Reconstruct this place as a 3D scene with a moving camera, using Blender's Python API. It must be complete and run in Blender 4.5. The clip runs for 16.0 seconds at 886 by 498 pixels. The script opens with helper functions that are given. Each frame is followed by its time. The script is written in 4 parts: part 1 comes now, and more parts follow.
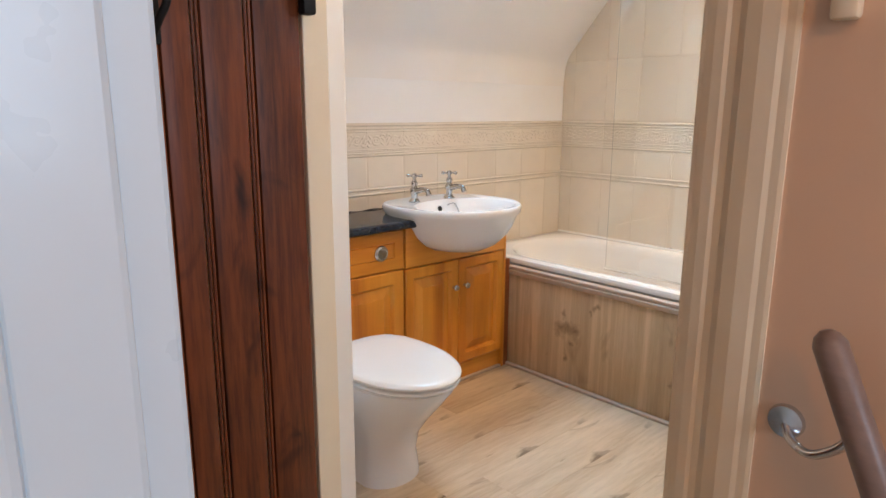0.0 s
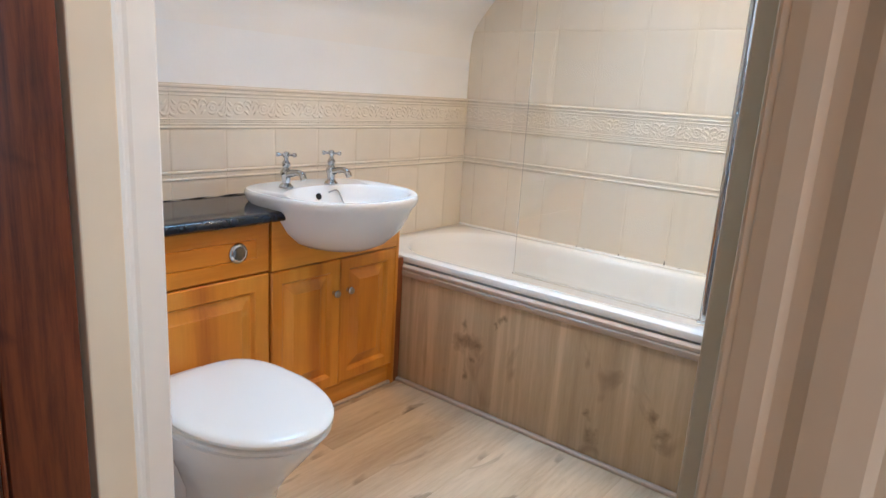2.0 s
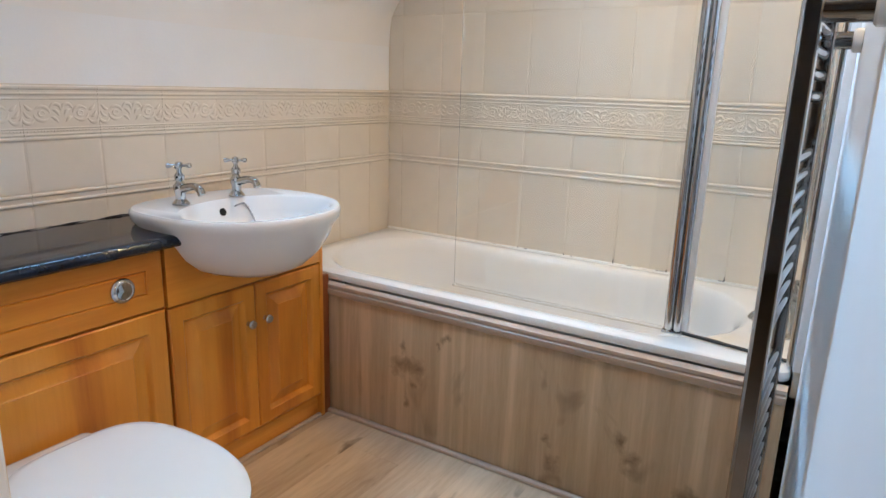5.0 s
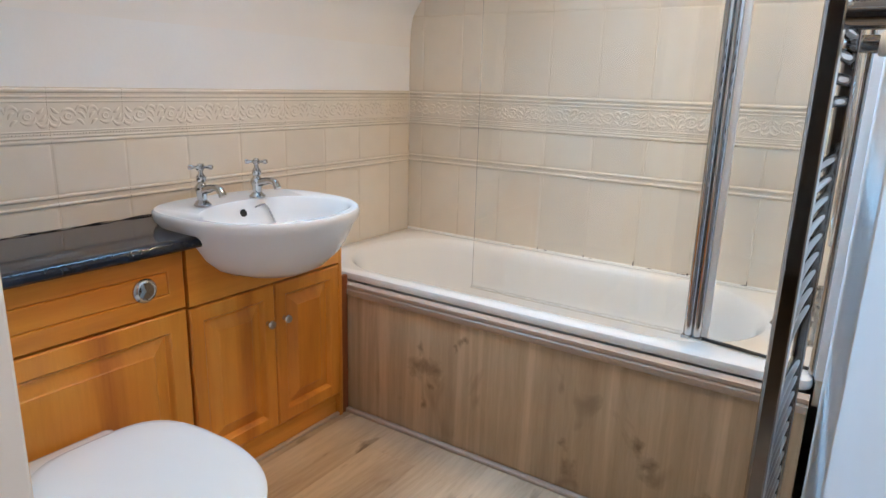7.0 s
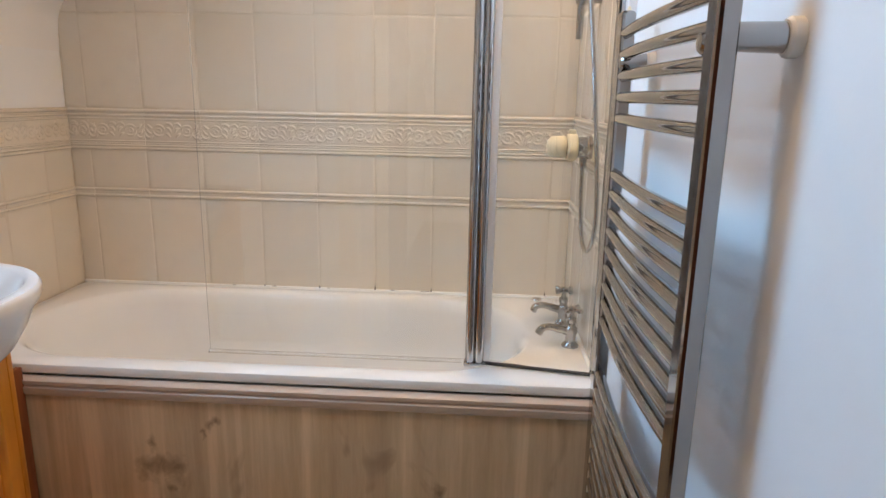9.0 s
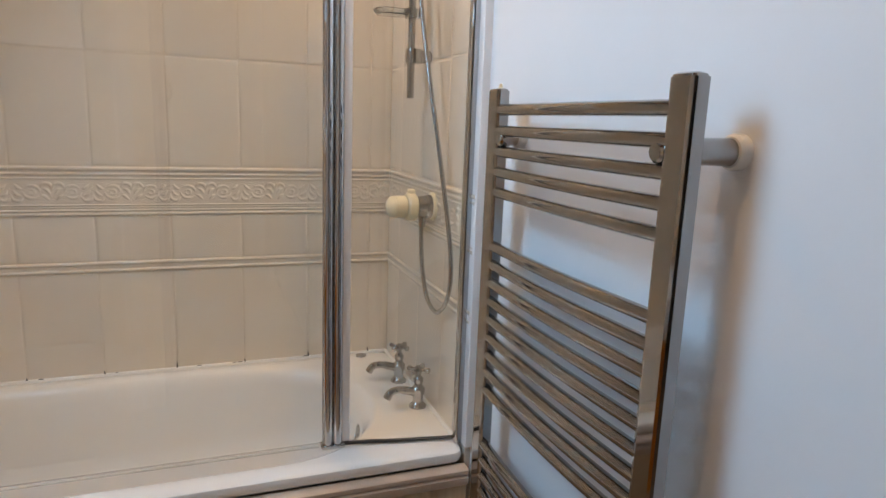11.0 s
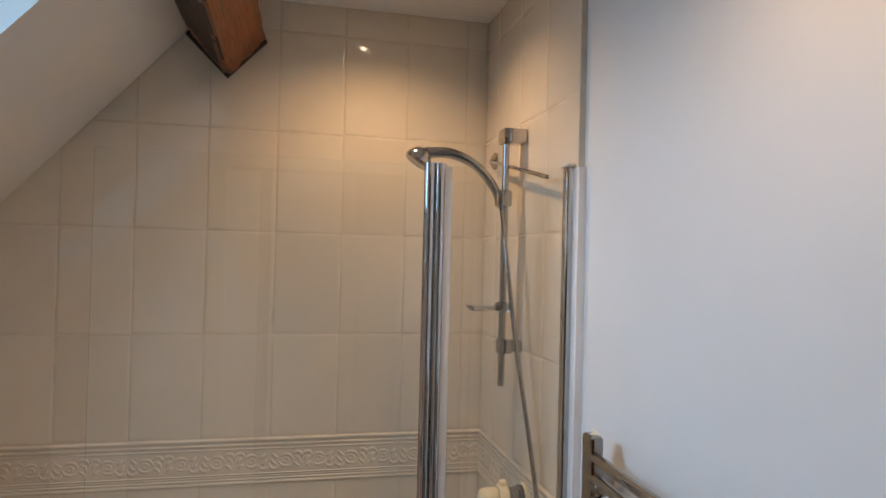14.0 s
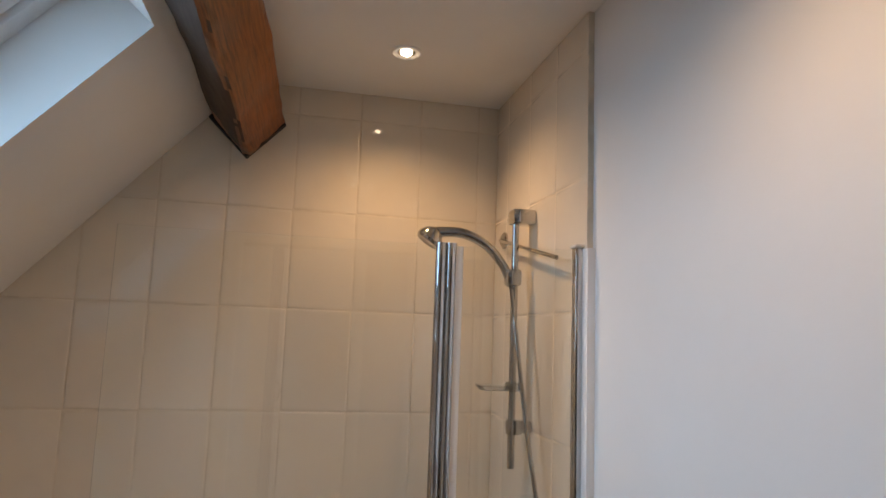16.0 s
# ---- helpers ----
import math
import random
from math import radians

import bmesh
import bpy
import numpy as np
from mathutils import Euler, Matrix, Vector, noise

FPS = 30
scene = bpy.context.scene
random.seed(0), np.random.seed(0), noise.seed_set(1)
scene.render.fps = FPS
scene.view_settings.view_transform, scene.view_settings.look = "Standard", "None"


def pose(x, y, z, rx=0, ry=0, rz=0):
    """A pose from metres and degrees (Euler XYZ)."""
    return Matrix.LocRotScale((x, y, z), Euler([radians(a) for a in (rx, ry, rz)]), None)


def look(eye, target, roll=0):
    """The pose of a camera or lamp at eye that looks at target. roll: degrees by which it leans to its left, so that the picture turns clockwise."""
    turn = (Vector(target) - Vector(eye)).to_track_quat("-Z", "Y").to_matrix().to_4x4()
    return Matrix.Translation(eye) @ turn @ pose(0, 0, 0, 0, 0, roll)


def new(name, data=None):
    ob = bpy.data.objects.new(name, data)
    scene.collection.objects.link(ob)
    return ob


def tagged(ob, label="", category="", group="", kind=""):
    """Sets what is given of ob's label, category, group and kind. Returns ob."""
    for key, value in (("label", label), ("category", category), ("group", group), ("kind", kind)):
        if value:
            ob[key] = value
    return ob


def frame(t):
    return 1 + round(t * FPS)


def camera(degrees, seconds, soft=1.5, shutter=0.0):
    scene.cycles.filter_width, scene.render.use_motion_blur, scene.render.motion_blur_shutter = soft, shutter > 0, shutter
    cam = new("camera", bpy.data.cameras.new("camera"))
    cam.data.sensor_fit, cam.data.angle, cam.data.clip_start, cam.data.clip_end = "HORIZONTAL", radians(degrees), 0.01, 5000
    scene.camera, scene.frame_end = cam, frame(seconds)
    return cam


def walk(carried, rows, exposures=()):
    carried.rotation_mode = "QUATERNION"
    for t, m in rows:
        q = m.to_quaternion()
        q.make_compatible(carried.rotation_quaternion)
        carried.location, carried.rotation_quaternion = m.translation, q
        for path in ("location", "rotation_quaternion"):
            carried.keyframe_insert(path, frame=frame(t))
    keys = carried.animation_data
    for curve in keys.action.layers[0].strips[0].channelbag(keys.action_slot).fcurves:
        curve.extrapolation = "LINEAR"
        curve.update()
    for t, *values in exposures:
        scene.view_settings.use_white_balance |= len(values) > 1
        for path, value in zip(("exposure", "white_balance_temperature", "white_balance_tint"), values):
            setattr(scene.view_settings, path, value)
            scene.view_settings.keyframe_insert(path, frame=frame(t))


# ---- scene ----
cam = camera(68.75, 16.0)
# seconds, x, y, z, yaw, pitch, roll
ROWS = [
    (0.0, -2.9224, -0.5008, 1.1762, -42.749, -12.163, -0.273),
    (0.2, -2.8800, -0.5000, 1.1800, -40.300, -13.250, -1.100),
    (0.5, -2.8133, -0.4772, 1.1804, -35.935, -11.473, -3.161),
    (1.0, -2.7456, -0.4154, 1.1582, -38.198, -11.913, -1.546),
    (1.5, -2.6723, -0.3422, 1.1686, -45.370, -12.779, -2.194),
    (2.0, -2.5599, -0.2050, 1.1374, -51.207, -13.504, -3.493),
    (2.5, -2.4534, -0.1062, 1.1452, -52.554, -14.463, -3.225),
    (3.0, -2.3734, -0.0398, 1.1454, -55.550, -13.876, -1.110),
    (3.5, -2.3437, -0.0133, 1.1461, -58.784, -14.417, -1.190),
    (4.0, -2.3447, -0.0157, 1.1424, -58.560, -14.409, -1.572),
    (6.5, -2.3374, -0.0353, 1.1484, -57.604, -13.703, -1.481),
    (7.0, -2.3358, -0.0330, 1.1563, -56.255, -14.362, -1.607),
    (7.5, -2.3259, -0.0244, 1.1577, -54.531, -14.792, -1.094),
    (8.0, -2.2851, 0.0734, 1.1399, -61.786, -13.602, -0.017),
    (8.5, -2.2208, 0.1868, 1.1776, -75.714, -13.589, -0.233),
    (9.0, -2.1531, 0.2946, 1.1781, -86.450, -13.256, -1.067),
    (9.5, -2.0789, 0.4005, 1.1780, -95.978, -12.076, -1.422),
    (12.0, -2.0040, 0.5887, 1.4090, -111.814, -11.187, -2.482),
    (12.5, -2.0041, 0.5860, 1.4864, -108.811, -10.717, -2.879),
    (13.0, -1.9975, 0.5837, 1.5540, -106.648, -8.597, -2.752),
    (13.5, -2.0071, 0.5978, 1.6400, -104.842, -5.816, -1.211),
    (14.0, -2.0054, 0.6022, 1.6677, -103.144, 0.716, -1.396),
    (14.5, -2.0176, 0.6126, 1.6825, -102.588, 4.988, -1.322),
    (15.0, -2.0254, 0.6126, 1.6855, -101.929, 9.301, -1.576),
    (15.5, -2.0330, 0.6188, 1.6887, -101.892, 9.978, -2.001),
    (16.0, -2.0233, 0.6132, 1.6733, -102.504, 7.378, -2.064),
]
# seconds, stops, kelvin, tint
EXPOSURE = [(0.0, 0.48, 6250, 10), (0.5, 0.47, 6400, 10), (1.5, 0.47, 5750, 7), (2.5, 0.48, 5550, 6), (3.0, 0.46, 5300, 6), (3.5, 0.30, 5550, 6), (7.5, 0.23, 5650, 6), (8.0, 0.21, 5650, 8), (9.0, 0.0, 6200, 12), (9.7, -0.26, 6550, 13), (12.0, -0.54, 6400, 12), (12.5, -0.61, 6400, 12), (13.0, -0.60, 6450, 12), (13.5, -0.61, 6550, 12), (14.0, -0.97, 6650, 13), (16.0, -1.04, 6900, 15)]
walk(cam, [(t, pose(x, y, z, 90 + pitch, roll, yaw)) for t, x, y, z, yaw, pitch, roll in ROWS], EXPOSURE)

# ---- world and lights ----
world = bpy.data.worlds.new("world")
scene.world = world
world.use_nodes = True
wn = world.node_tree
sky = wn.nodes.new("ShaderNodeTexSky")
sky.sky_type = "NISHITA"
sky.sun_disc = False
sky.ozone_density = 5.0
sky.sun_elevation, sky.sun_rotation = radians(35), radians(200)
wn.links.new(sky.outputs[0], wn.nodes["Background"].inputs[0])
wn.nodes["Background"].inputs[1].default_value = 0.06


def lamp(name, kind, energy, colour, m, size=0.1, size_y=None, angle=None, blend=0.5):
    data = bpy.data.lights.new(name, kind)
    data.energy, data.color = energy, colour
    if kind == "AREA":
        data.size = size
        data.spread = radians(angle or 180)
        if size_y:
            data.shape, data.size_y = "RECTANGLE", size_y
    elif kind == "SPOT":
        data.spot_size, data.spot_blend, data.shadow_soft_size = radians(angle), blend, size
    else:
        data.shadow_soft_size = size
    ob = new(name, data)
    ob.matrix_world = m
    return ob


WARM = (1.0, 0.63, 0.305)
COOL = (0.41, 0.695, 1.0)
SPOTS = [(-0.356, 0.373), (-1.45, 0.32)]
for sx, sy, watts in ((*SPOTS[0], 33), (*SPOTS[1], 29)):
    lamp("downlight_lamp", "SPOT", watts, WARM, pose(sx, sy, 2.408), 0.02, angle=146, blend=1.0)
# daylight in the roof window's opening
SLOPE = math.atan2(0.671, 0.602)
lamp("roof_window_daylight", "AREA", 14.5, COOL, look((-0.95, 1.49, 2.165), (-1.08, 0.96, 1.69)), 0.66, 0.74, angle=150)
# daylight at the hall's window and the warm lamp over the stairs
lamp("hall_daylight", "AREA", 24, (0.58, 0.785, 1.0), look((-2.65, -3.05, 1.5), (-2.75, 0.0, 1.2)), 0.9, 1.0)
lamp("stair_lamp", "POINT", 13.5, (1.0, 0.46, 0.175), pose(-3.3, -1.6, 2.15), 0.06)

# ---- materials ----


def nodes_of(name):
    m = bpy.data.materials.new(name)
    m.use_nodes = True
    t = m.node_tree
    return m, t, t.nodes["Principled BSDF"]


def ramp(t, fac, stops):
    r = t.nodes.new("ShaderNodeValToRGB")
    while len(r.color_ramp.elements) < len(stops):
        r.color_ramp.elements.new(0.5)
    for e, (p, c) in zip(r.color_ramp.elements, stops):
        e.position, e.color = p, (*c, 1)
    t.links.new(fac, r.inputs[0])
    return r.outputs[0]


def coords(t, scale=(1, 1, 1), rot=(0, 0, 0)):
    tc = t.nodes.new("ShaderNodeTexCoord")
    mp = t.nodes.new("ShaderNodeMapping")
    mp.inputs["Scale"].default_value = scale
    mp.inputs["Rotation"].default_value = rot
    t.links.new(tc.outputs["Object"], mp.inputs[0])
    return mp.outputs[0]


def noise_at(t, vec, scale, detail=4, rough=0.55, dist=0.0):
    n = t.nodes.new("ShaderNodeTexNoise")
    n.inputs["Scale"].default_value, n.inputs["Detail"].default_value = scale, detail
    n.inputs["Roughness"].default_value, n.inputs["Distortion"].default_value = rough, dist
    t.links.new(vec, n.inputs["Vector"])
    return n.outputs["Fac"]


def bump(t, bsdf, fac, strength, distance=0.002):
    b = t.nodes.new("ShaderNodeBump")
    b.inputs["Strength"].default_value, b.inputs["Distance"].default_value = strength, distance
    t.links.new(fac, b.inputs["Height"])
    t.links.new(b.outputs[0], bsdf.inputs["Normal"])


def mixed(t, a, b, fac, kind="MIX"):
    m = t.nodes.new("ShaderNodeMix")
    m.data_type, m.blend_type = "RGBA", kind
    if isinstance(fac, float):
        m.inputs[0].default_value = fac
    else:
        t.links.new(fac, m.inputs[0])
    for s, v in ((6, a), (7, b)):
        if isinstance(v, tuple):
            m.inputs[s].default_value = (*v, 1)
        else:
            t.links.new(v, m.inputs[s])
    return m.outputs[2]


def surface(name, colour, rough=0.5, metal=0.0, vary=0.06, scale=6.0, grain=0.0, grain_scale=150.0, coat=0.0):
    """Plain surface with two scales of variation."""
    m, t, b = nodes_of(name)
    v = coords(t)
    lo, hi = (tuple(c * (1 + s) for c in colour) for s in (-vary, vary))
    t.links.new(ramp(t, noise_at(t, v, scale), [(0.3, lo), (0.7, hi)]), b.inputs["Base Color"])
    r = t.nodes.new("ShaderNodeMapRange")
    r.inputs["To Min"].default_value, r.inputs["To Max"].default_value = rough * 0.85, min(1, rough * 1.2)
    t.links.new(noise_at(t, v, scale * 3), r.inputs[0])
    t.links.new(r.outputs[0], b.inputs["Roughness"])
    b.inputs["Metallic"].default_value = metal
    b.inputs["Coat Weight"].default_value = coat
    if grain:
        bump(t, b, noise_at(t, v, grain_scale, 3), grain)
    return m


def wood(name, dark, mid, light, along="z", ring=14.0, stretch=0.06, rough=0.4, knots=0.0, plank=0.0, across="y", coat=0.0, relief=0.15, vary=0.5, spots=()):
    """Grained wood; along names the grain's axis. plank: width of printed boards."""
    m, t, b = nodes_of(name)
    sc = [1.0, 1.0, 1.0]
    sc["xyz".index(along)] = stretch
    v = coords(t, tuple(sc))
    info = t.nodes.new("ShaderNodeObjectInfo")
    add = t.nodes.new("ShaderNodeVectorMath")
    add.operation = "MULTIPLY_ADD"
    t.links.new(info.outputs["Random"], add.inputs[0])
    add.inputs[1].default_value = (7.3, 5.1, 9.7)
    t.links.new(v, add.inputs[2])
    v = add.outputs[0]
    shade = None
    if plank:
        tc = t.nodes.new("ShaderNodeTexCoord")
        sp = t.nodes.new("ShaderNodeSeparateXYZ")
        t.links.new(tc.outputs["Object"], sp.inputs[0])
        dv = t.nodes.new("ShaderNodeMath")
        dv.operation, dv.inputs[1].default_value = "DIVIDE", plank
        t.links.new(sp.outputs["XYZ".index(across.upper())], dv.inputs[0])
        fl = t.nodes.new("ShaderNodeMath")
        fl.operation = "FLOOR"
        t.links.new(dv.outputs[0], fl.inputs[0])
        wnz = t.nodes.new("ShaderNodeTexWhiteNoise")
        wnz.noise_dimensions = "1D"
        t.links.new(fl.outputs[0], wnz.inputs["W"])
        off = t.nodes.new("ShaderNodeVectorMath")
        off.operation = "MULTIPLY_ADD"
        t.links.new(wnz.outputs["Value"], off.inputs[0])
        off.inputs[1].default_value = (3.7, 8.1, 6.3)
        t.links.new(v, off.inputs[2])
        v = off.outputs[0]
        shade = wnz.outputs["Value"]
    broad = noise_at(t, v, ring * 0.35, 3, 0.6, 0.6)
    fine = noise_at(t, v, ring * 6, 5, 0.65, 0.2)
    base = ramp(t, broad, [(0.28, dark), (0.5, mid), (0.74, light)])
    col = mixed(t, base, ramp(t, fine, [(0.3, dark), (0.62, light)]), 0.28 * vary * 2)
    if shade is not None:
        col = mixed(t, col, ramp(t, shade, [(0.0, tuple(c * 0.72 for c in mid)), (1.0, tuple(min(1, c * 1.25) for c in light))]), 0.20)
        bands = noise_at(t, coords(t, (1.0, 1.0, 0.035)), 17, 3, 0.6, 0.3)
        col = mixed(t, col, ramp(t, bands, [(0.32, tuple(c * 0.68 for c in mid)), (0.52, mid), (0.66, tuple(min(1, c * 1.15) for c in light))]), 0.5)
    if knots:
        sc2 = [1.0, 1.0, 1.0]
        sc2["xyz".index(along)] = 0.45
        v2 = coords(t, tuple(sc2))
        kn = noise_at(t, v2, 9.5, 3, 0.55, 0.8)
        col = mixed(t, col, tuple(c * 0.45 for c in dark), ramp(t, kn, [(0.59, (0, 0, 0)), (0.71, (knots, knots, knots))]))
    flat = across != "x"
    for ky, kz, kr in spots:
        tc = t.nodes.new("ShaderNodeTexCoord")
        sb = t.nodes.new("ShaderNodeVectorMath")
        sb.operation, sb.inputs[1].default_value = "SUBTRACT", (0, ky + 0.040, kz + 0.040) if flat else (ky + 0.040, 0, kz + 0.040)
        nz = t.nodes.new("ShaderNodeTexNoise")
        nz.inputs["Scale"].default_value, nz.inputs["Detail"].default_value = 26.0, 5.0
        t.links.new(tc.outputs["Object"], nz.inputs["Vector"])
        wp = t.nodes.new("ShaderNodeVectorMath")
        wp.operation, wp.inputs[1].default_value = "MULTIPLY_ADD", (0.08, 0.08, 0.08)
        t.links.new(nz.outputs["Color"], wp.inputs[0])
        t.links.new(tc.outputs["Object"], wp.inputs[2])
        t.links.new(wp.outputs[0], sb.inputs[0])
        ml = t.nodes.new("ShaderNodeVectorMath")
        ml.operation, ml.inputs[1].default_value = "MULTIPLY", (0, 1.0 / kr, 0.7 / kr) if flat else (1.0 / kr, 0, 0.7 / kr)
        t.links.new(sb.outputs[0], ml.inputs[0])
        ln = t.nodes.new("ShaderNodeVectorMath")
        ln.operation = "LENGTH"
        t.links.new(ml.outputs[0], ln.inputs[0])
        wob = t.nodes.new("ShaderNodeMath")
        wob.operation, wob.inputs[2].default_value = "MULTIPLY_ADD", -0.5
        t.links.new(noise_at(t, tc.outputs["Object"], 24, 5, 0.65, 1.2), wob.inputs[0])
        wob.inputs[1].default_value = 1.0
        ad = t.nodes.new("ShaderNodeMath")
        t.links.new(ln.outputs["Value"], ad.inputs[0])
        t.links.new(wob.outputs[0], ad.inputs[1])
        col = mixed(t, col, tuple(c * 0.5 for c in dark), ramp(t, ad.outputs[0], [(0.0, (0.72, 0.72, 0.72)), (1.2, (0, 0, 0))]))
    t.links.new(col, b.inputs["Base Color"])
    b.inputs["Roughness"].default_value = rough
    b.inputs["Coat Weight"].default_value = coat
    b.inputs["Coat Roughness"].default_value = 0.15
    b.inputs["Specular IOR Level"].default_value = 0.35
    bump(t, b, fine, relief, 0.001)
    return m


def tile_material(name, colour):
    m, t, b = nodes_of(name)
    info = t.nodes.new("ShaderNodeObjectInfo")
    col = ramp(t, info.outputs["Random"], [(0.0, tuple(c * 0.95 for c in colour)), (1.0, tuple(min(1, c * 1.03) for c in colour))])
    v = coords(t)
    col = mixed(t, col, tuple(c * 0.9 for c in colour), ramp(t, noise_at(t, v, 9, 4), [(0.45, (0, 0, 0)), (0.8, (0.5, 0.5, 0.5))]))
    t.links.new(col, b.inputs["Base Color"])
    b.inputs["Roughness"].default_value = 0.05
    b.inputs["IOR"].default_value = 1.62
    bump(t, b, noise_at(t, v, 7, 2), 0.22, 0.004)
    return m


WHITE_PAINT = surface("white_wall_paint", (0.84, 0.845, 0.845), 0.75, vary=0.025, scale=2.5, grain=0.10, grain_scale=90)
CEIL_PAINT = surface("ceiling_paint", (0.84, 0.825, 0.80), 0.8, vary=0.03, scale=2.0, grain=0.12, grain_scale=70)
# landing walls: the stair lamp's orange is partly put into this colour
HALL_LAMPLIT = surface("lamplit_hall_wall", (0.72, 0.49, 0.33), 0.8, vary=0.03, scale=2.0, grain=0.15, grain_scale=60)
# cream gloss, its colour pushed towards orange to carry the lamp's warm light
GLOSS_WARMED = surface("lamp_warmed_cream_gloss", (0.81, 0.67, 0.47), 0.3, vary=0.04, scale=5, grain=0.06, grain_scale=40)
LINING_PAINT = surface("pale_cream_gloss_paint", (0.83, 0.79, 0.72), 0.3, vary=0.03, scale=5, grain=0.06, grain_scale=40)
WHITE_GLOSS = surface("white_gloss_paint", (0.80, 0.80, 0.80), 0.3, vary=0.03, scale=5, grain=0.06, grain_scale=40)
# white casing with the blue of the daylight mixed into its colour
CASING_DAYLIT = surface("daylit_white_gloss", (0.61, 0.74, 0.82), 0.28, vary=0.04, scale=4, grain=0.08, grain_scale=30)
CREAM_TILE = tile_material("cream_glazed_tile", (0.755, 0.685, 0.577))
GROUT = surface("grout", (0.66, 0.585, 0.475), 0.85, vary=0.12, scale=18, grain=0.3, grain_scale=300)
CERAMIC = surface("white_ceramic", (0.78, 0.78, 0.78), 0.08, vary=0.01, scale=3)
ACRYLIC = surface("white_bath_acrylic", (0.82, 0.815, 0.79), 0.09, vary=0.015, scale=3)
PLASTIC = surface("white_plastic", (0.76, 0.755, 0.73), 0.2, vary=0.015, scale=4)
IVORY = surface("ivory_plastic", (0.80, 0.72, 0.52), 0.3, vary=0.05, scale=20)
CHROME = surface("polished_chrome", (0.52, 0.515, 0.51), 0.05, 1.0, vary=0.04, scale=20)
RADIATOR_CHROME = surface("radiator_chrome", (0.36, 0.345, 0.33), 0.06, 1.0, vary=0.05, scale=14)
SATIN = surface("satin_aluminium", (0.62, 0.63, 0.65), 0.25, 1.0, vary=0.05, scale=20)
RUBBER = surface("dark_seal", (0.02, 0.02, 0.02), 0.6)
DARK = surface("dark_void", (0.01, 0.01, 0.01), 0.9)
IRON = surface("black_iron", (0.018, 0.017, 0.016), 0.55, 0.6, vary=0.3, scale=30, grain=0.3, grain_scale=80)
WORKTOP = surface("dark_blue_black_laminate", (0.010, 0.014, 0.026), 0.10, vary=0.3, scale=60)
PINE = wood("varnished_pine", (0.40, 0.115, 0.010), (0.66, 0.262, 0.026), (0.78, 0.36, 0.052), "z", 16, 0.07, 0.3, vary=0.25, coat=0.3, relief=0.05)
PINE_X = wood("varnished_pine_rail", (0.40, 0.115, 0.010), (0.66, 0.262, 0.026), (0.78, 0.36, 0.052), "x", 16, 0.07, 0.3, vary=0.25, coat=0.3, relief=0.05)
KNOTS = [(0.262, 0.252, 0.036), (0.222, 0.262, 0.030), (0.190, 0.250, 0.030), (0.245, 0.325, 0.018), (0.228, 0.127, 0.022), (0.210, 0.200, 0.016), (0.095, 0.382, 0.018), (0.112, 0.350, 0.010), (-0.286, 0.082, 0.026), (-0.270, 0.15, 0.014), (-0.507, 0.168, 0.030), (-0.471, 0.214, 0.022), (-0.66, 0.12, 0.03)]
POST_KNOTS = [(-2.655, 0.985, 0.034), (-2.640, 0.90, 0.030), (-2.650, 0.60, 0.014)]
OAK_PANEL = wood("pale_oak_print", (0.31, 0.205, 0.115), (0.53, 0.39, 0.24), (0.69, 0.535, 0.36), "z", 22, 0.09, 0.42, knots=0.4, plank=0.105, across="y", vary=0.6, relief=0.05, spots=KNOTS)
OAK_FLOOR = wood("pale_oak_laminate", (0.33, 0.23, 0.14), (0.57, 0.45, 0.31), (0.70, 0.58, 0.43), "x", 12, 0.11, 0.35, knots=0.85, vary=0.5, relief=0.06)
TRIM_BEIGE = surface("beige_plastic_trim", (0.50, 0.40, 0.32), 0.35, vary=0.05, scale=10)
DOOR_WOOD = wood("dark_stained_boards", (0.016, 0.004, 0.0016), (0.135, 0.030, 0.0078), (0.33, 0.090, 0.023), "z", 13, 0.07, 0.42, knots=0.85, vary=0.6, relief=0.35)
DOOR_PALE = wood("worn_brown_door_stile", (0.075, 0.020, 0.007), (0.20, 0.066, 0.024), (0.33, 0.120, 0.048), "z", 12, 0.06, 0.4, knots=0.3, vary=0.5, relief=0.3)
POST_WOOD = wood("reddish_door_post", (0.030, 0.006, 0.003), (0.135, 0.027, 0.009), (0.24, 0.062, 0.018), "z", 12, 0.06, 0.42, knots=0.4, across="x", vary=0.5, relief=0.3, spots=POST_KNOTS)
PINE_DARK = wood("reddish_dark_pine", (0.16, 0.04, 0.012), (0.24, 0.07, 0.02), (0.32, 0.11, 0.035), "z", 16, 0.07, 0.35)
# wood coloured near-black to hold the shade of the door recess
RECESS_SHADE = wood("recess_shaded_wood", (0.004, 0.0012, 0.0008), (0.018, 0.004, 0.0018), (0.045, 0.010, 0.004), "z", 15, 0.1, 0.6)
BEAM_WOOD = wood("old_oak_beam", (0.010, 0.003, 0.001), (0.105, 0.024, 0.005), (0.42, 0.125, 0.024), "x", 24, 0.045, 0.38, knots=0.75, vary=0.9, relief=1.0)
# shaded copy of the beam wood, darker and greyer
BEAM_SHADED = wood("shaded_beam_face", (0.008, 0.005, 0.004), (0.040, 0.022, 0.015), (0.085, 0.050, 0.034), "x", 20, 0.05, 0.6, knots=0.6, vary=0.7, relief=1.0)
RAIL_WOOD = wood("handrail_wood", (0.16, 0.11, 0.09), (0.24, 0.17, 0.14), (0.30, 0.21, 0.17), "y", 14, 0.1, 0.4)
CARPET = surface("beige_carpet", (0.34, 0.28, 0.21), 0.95, vary=0.15, scale=30, grain=0.8, grain_scale=400)


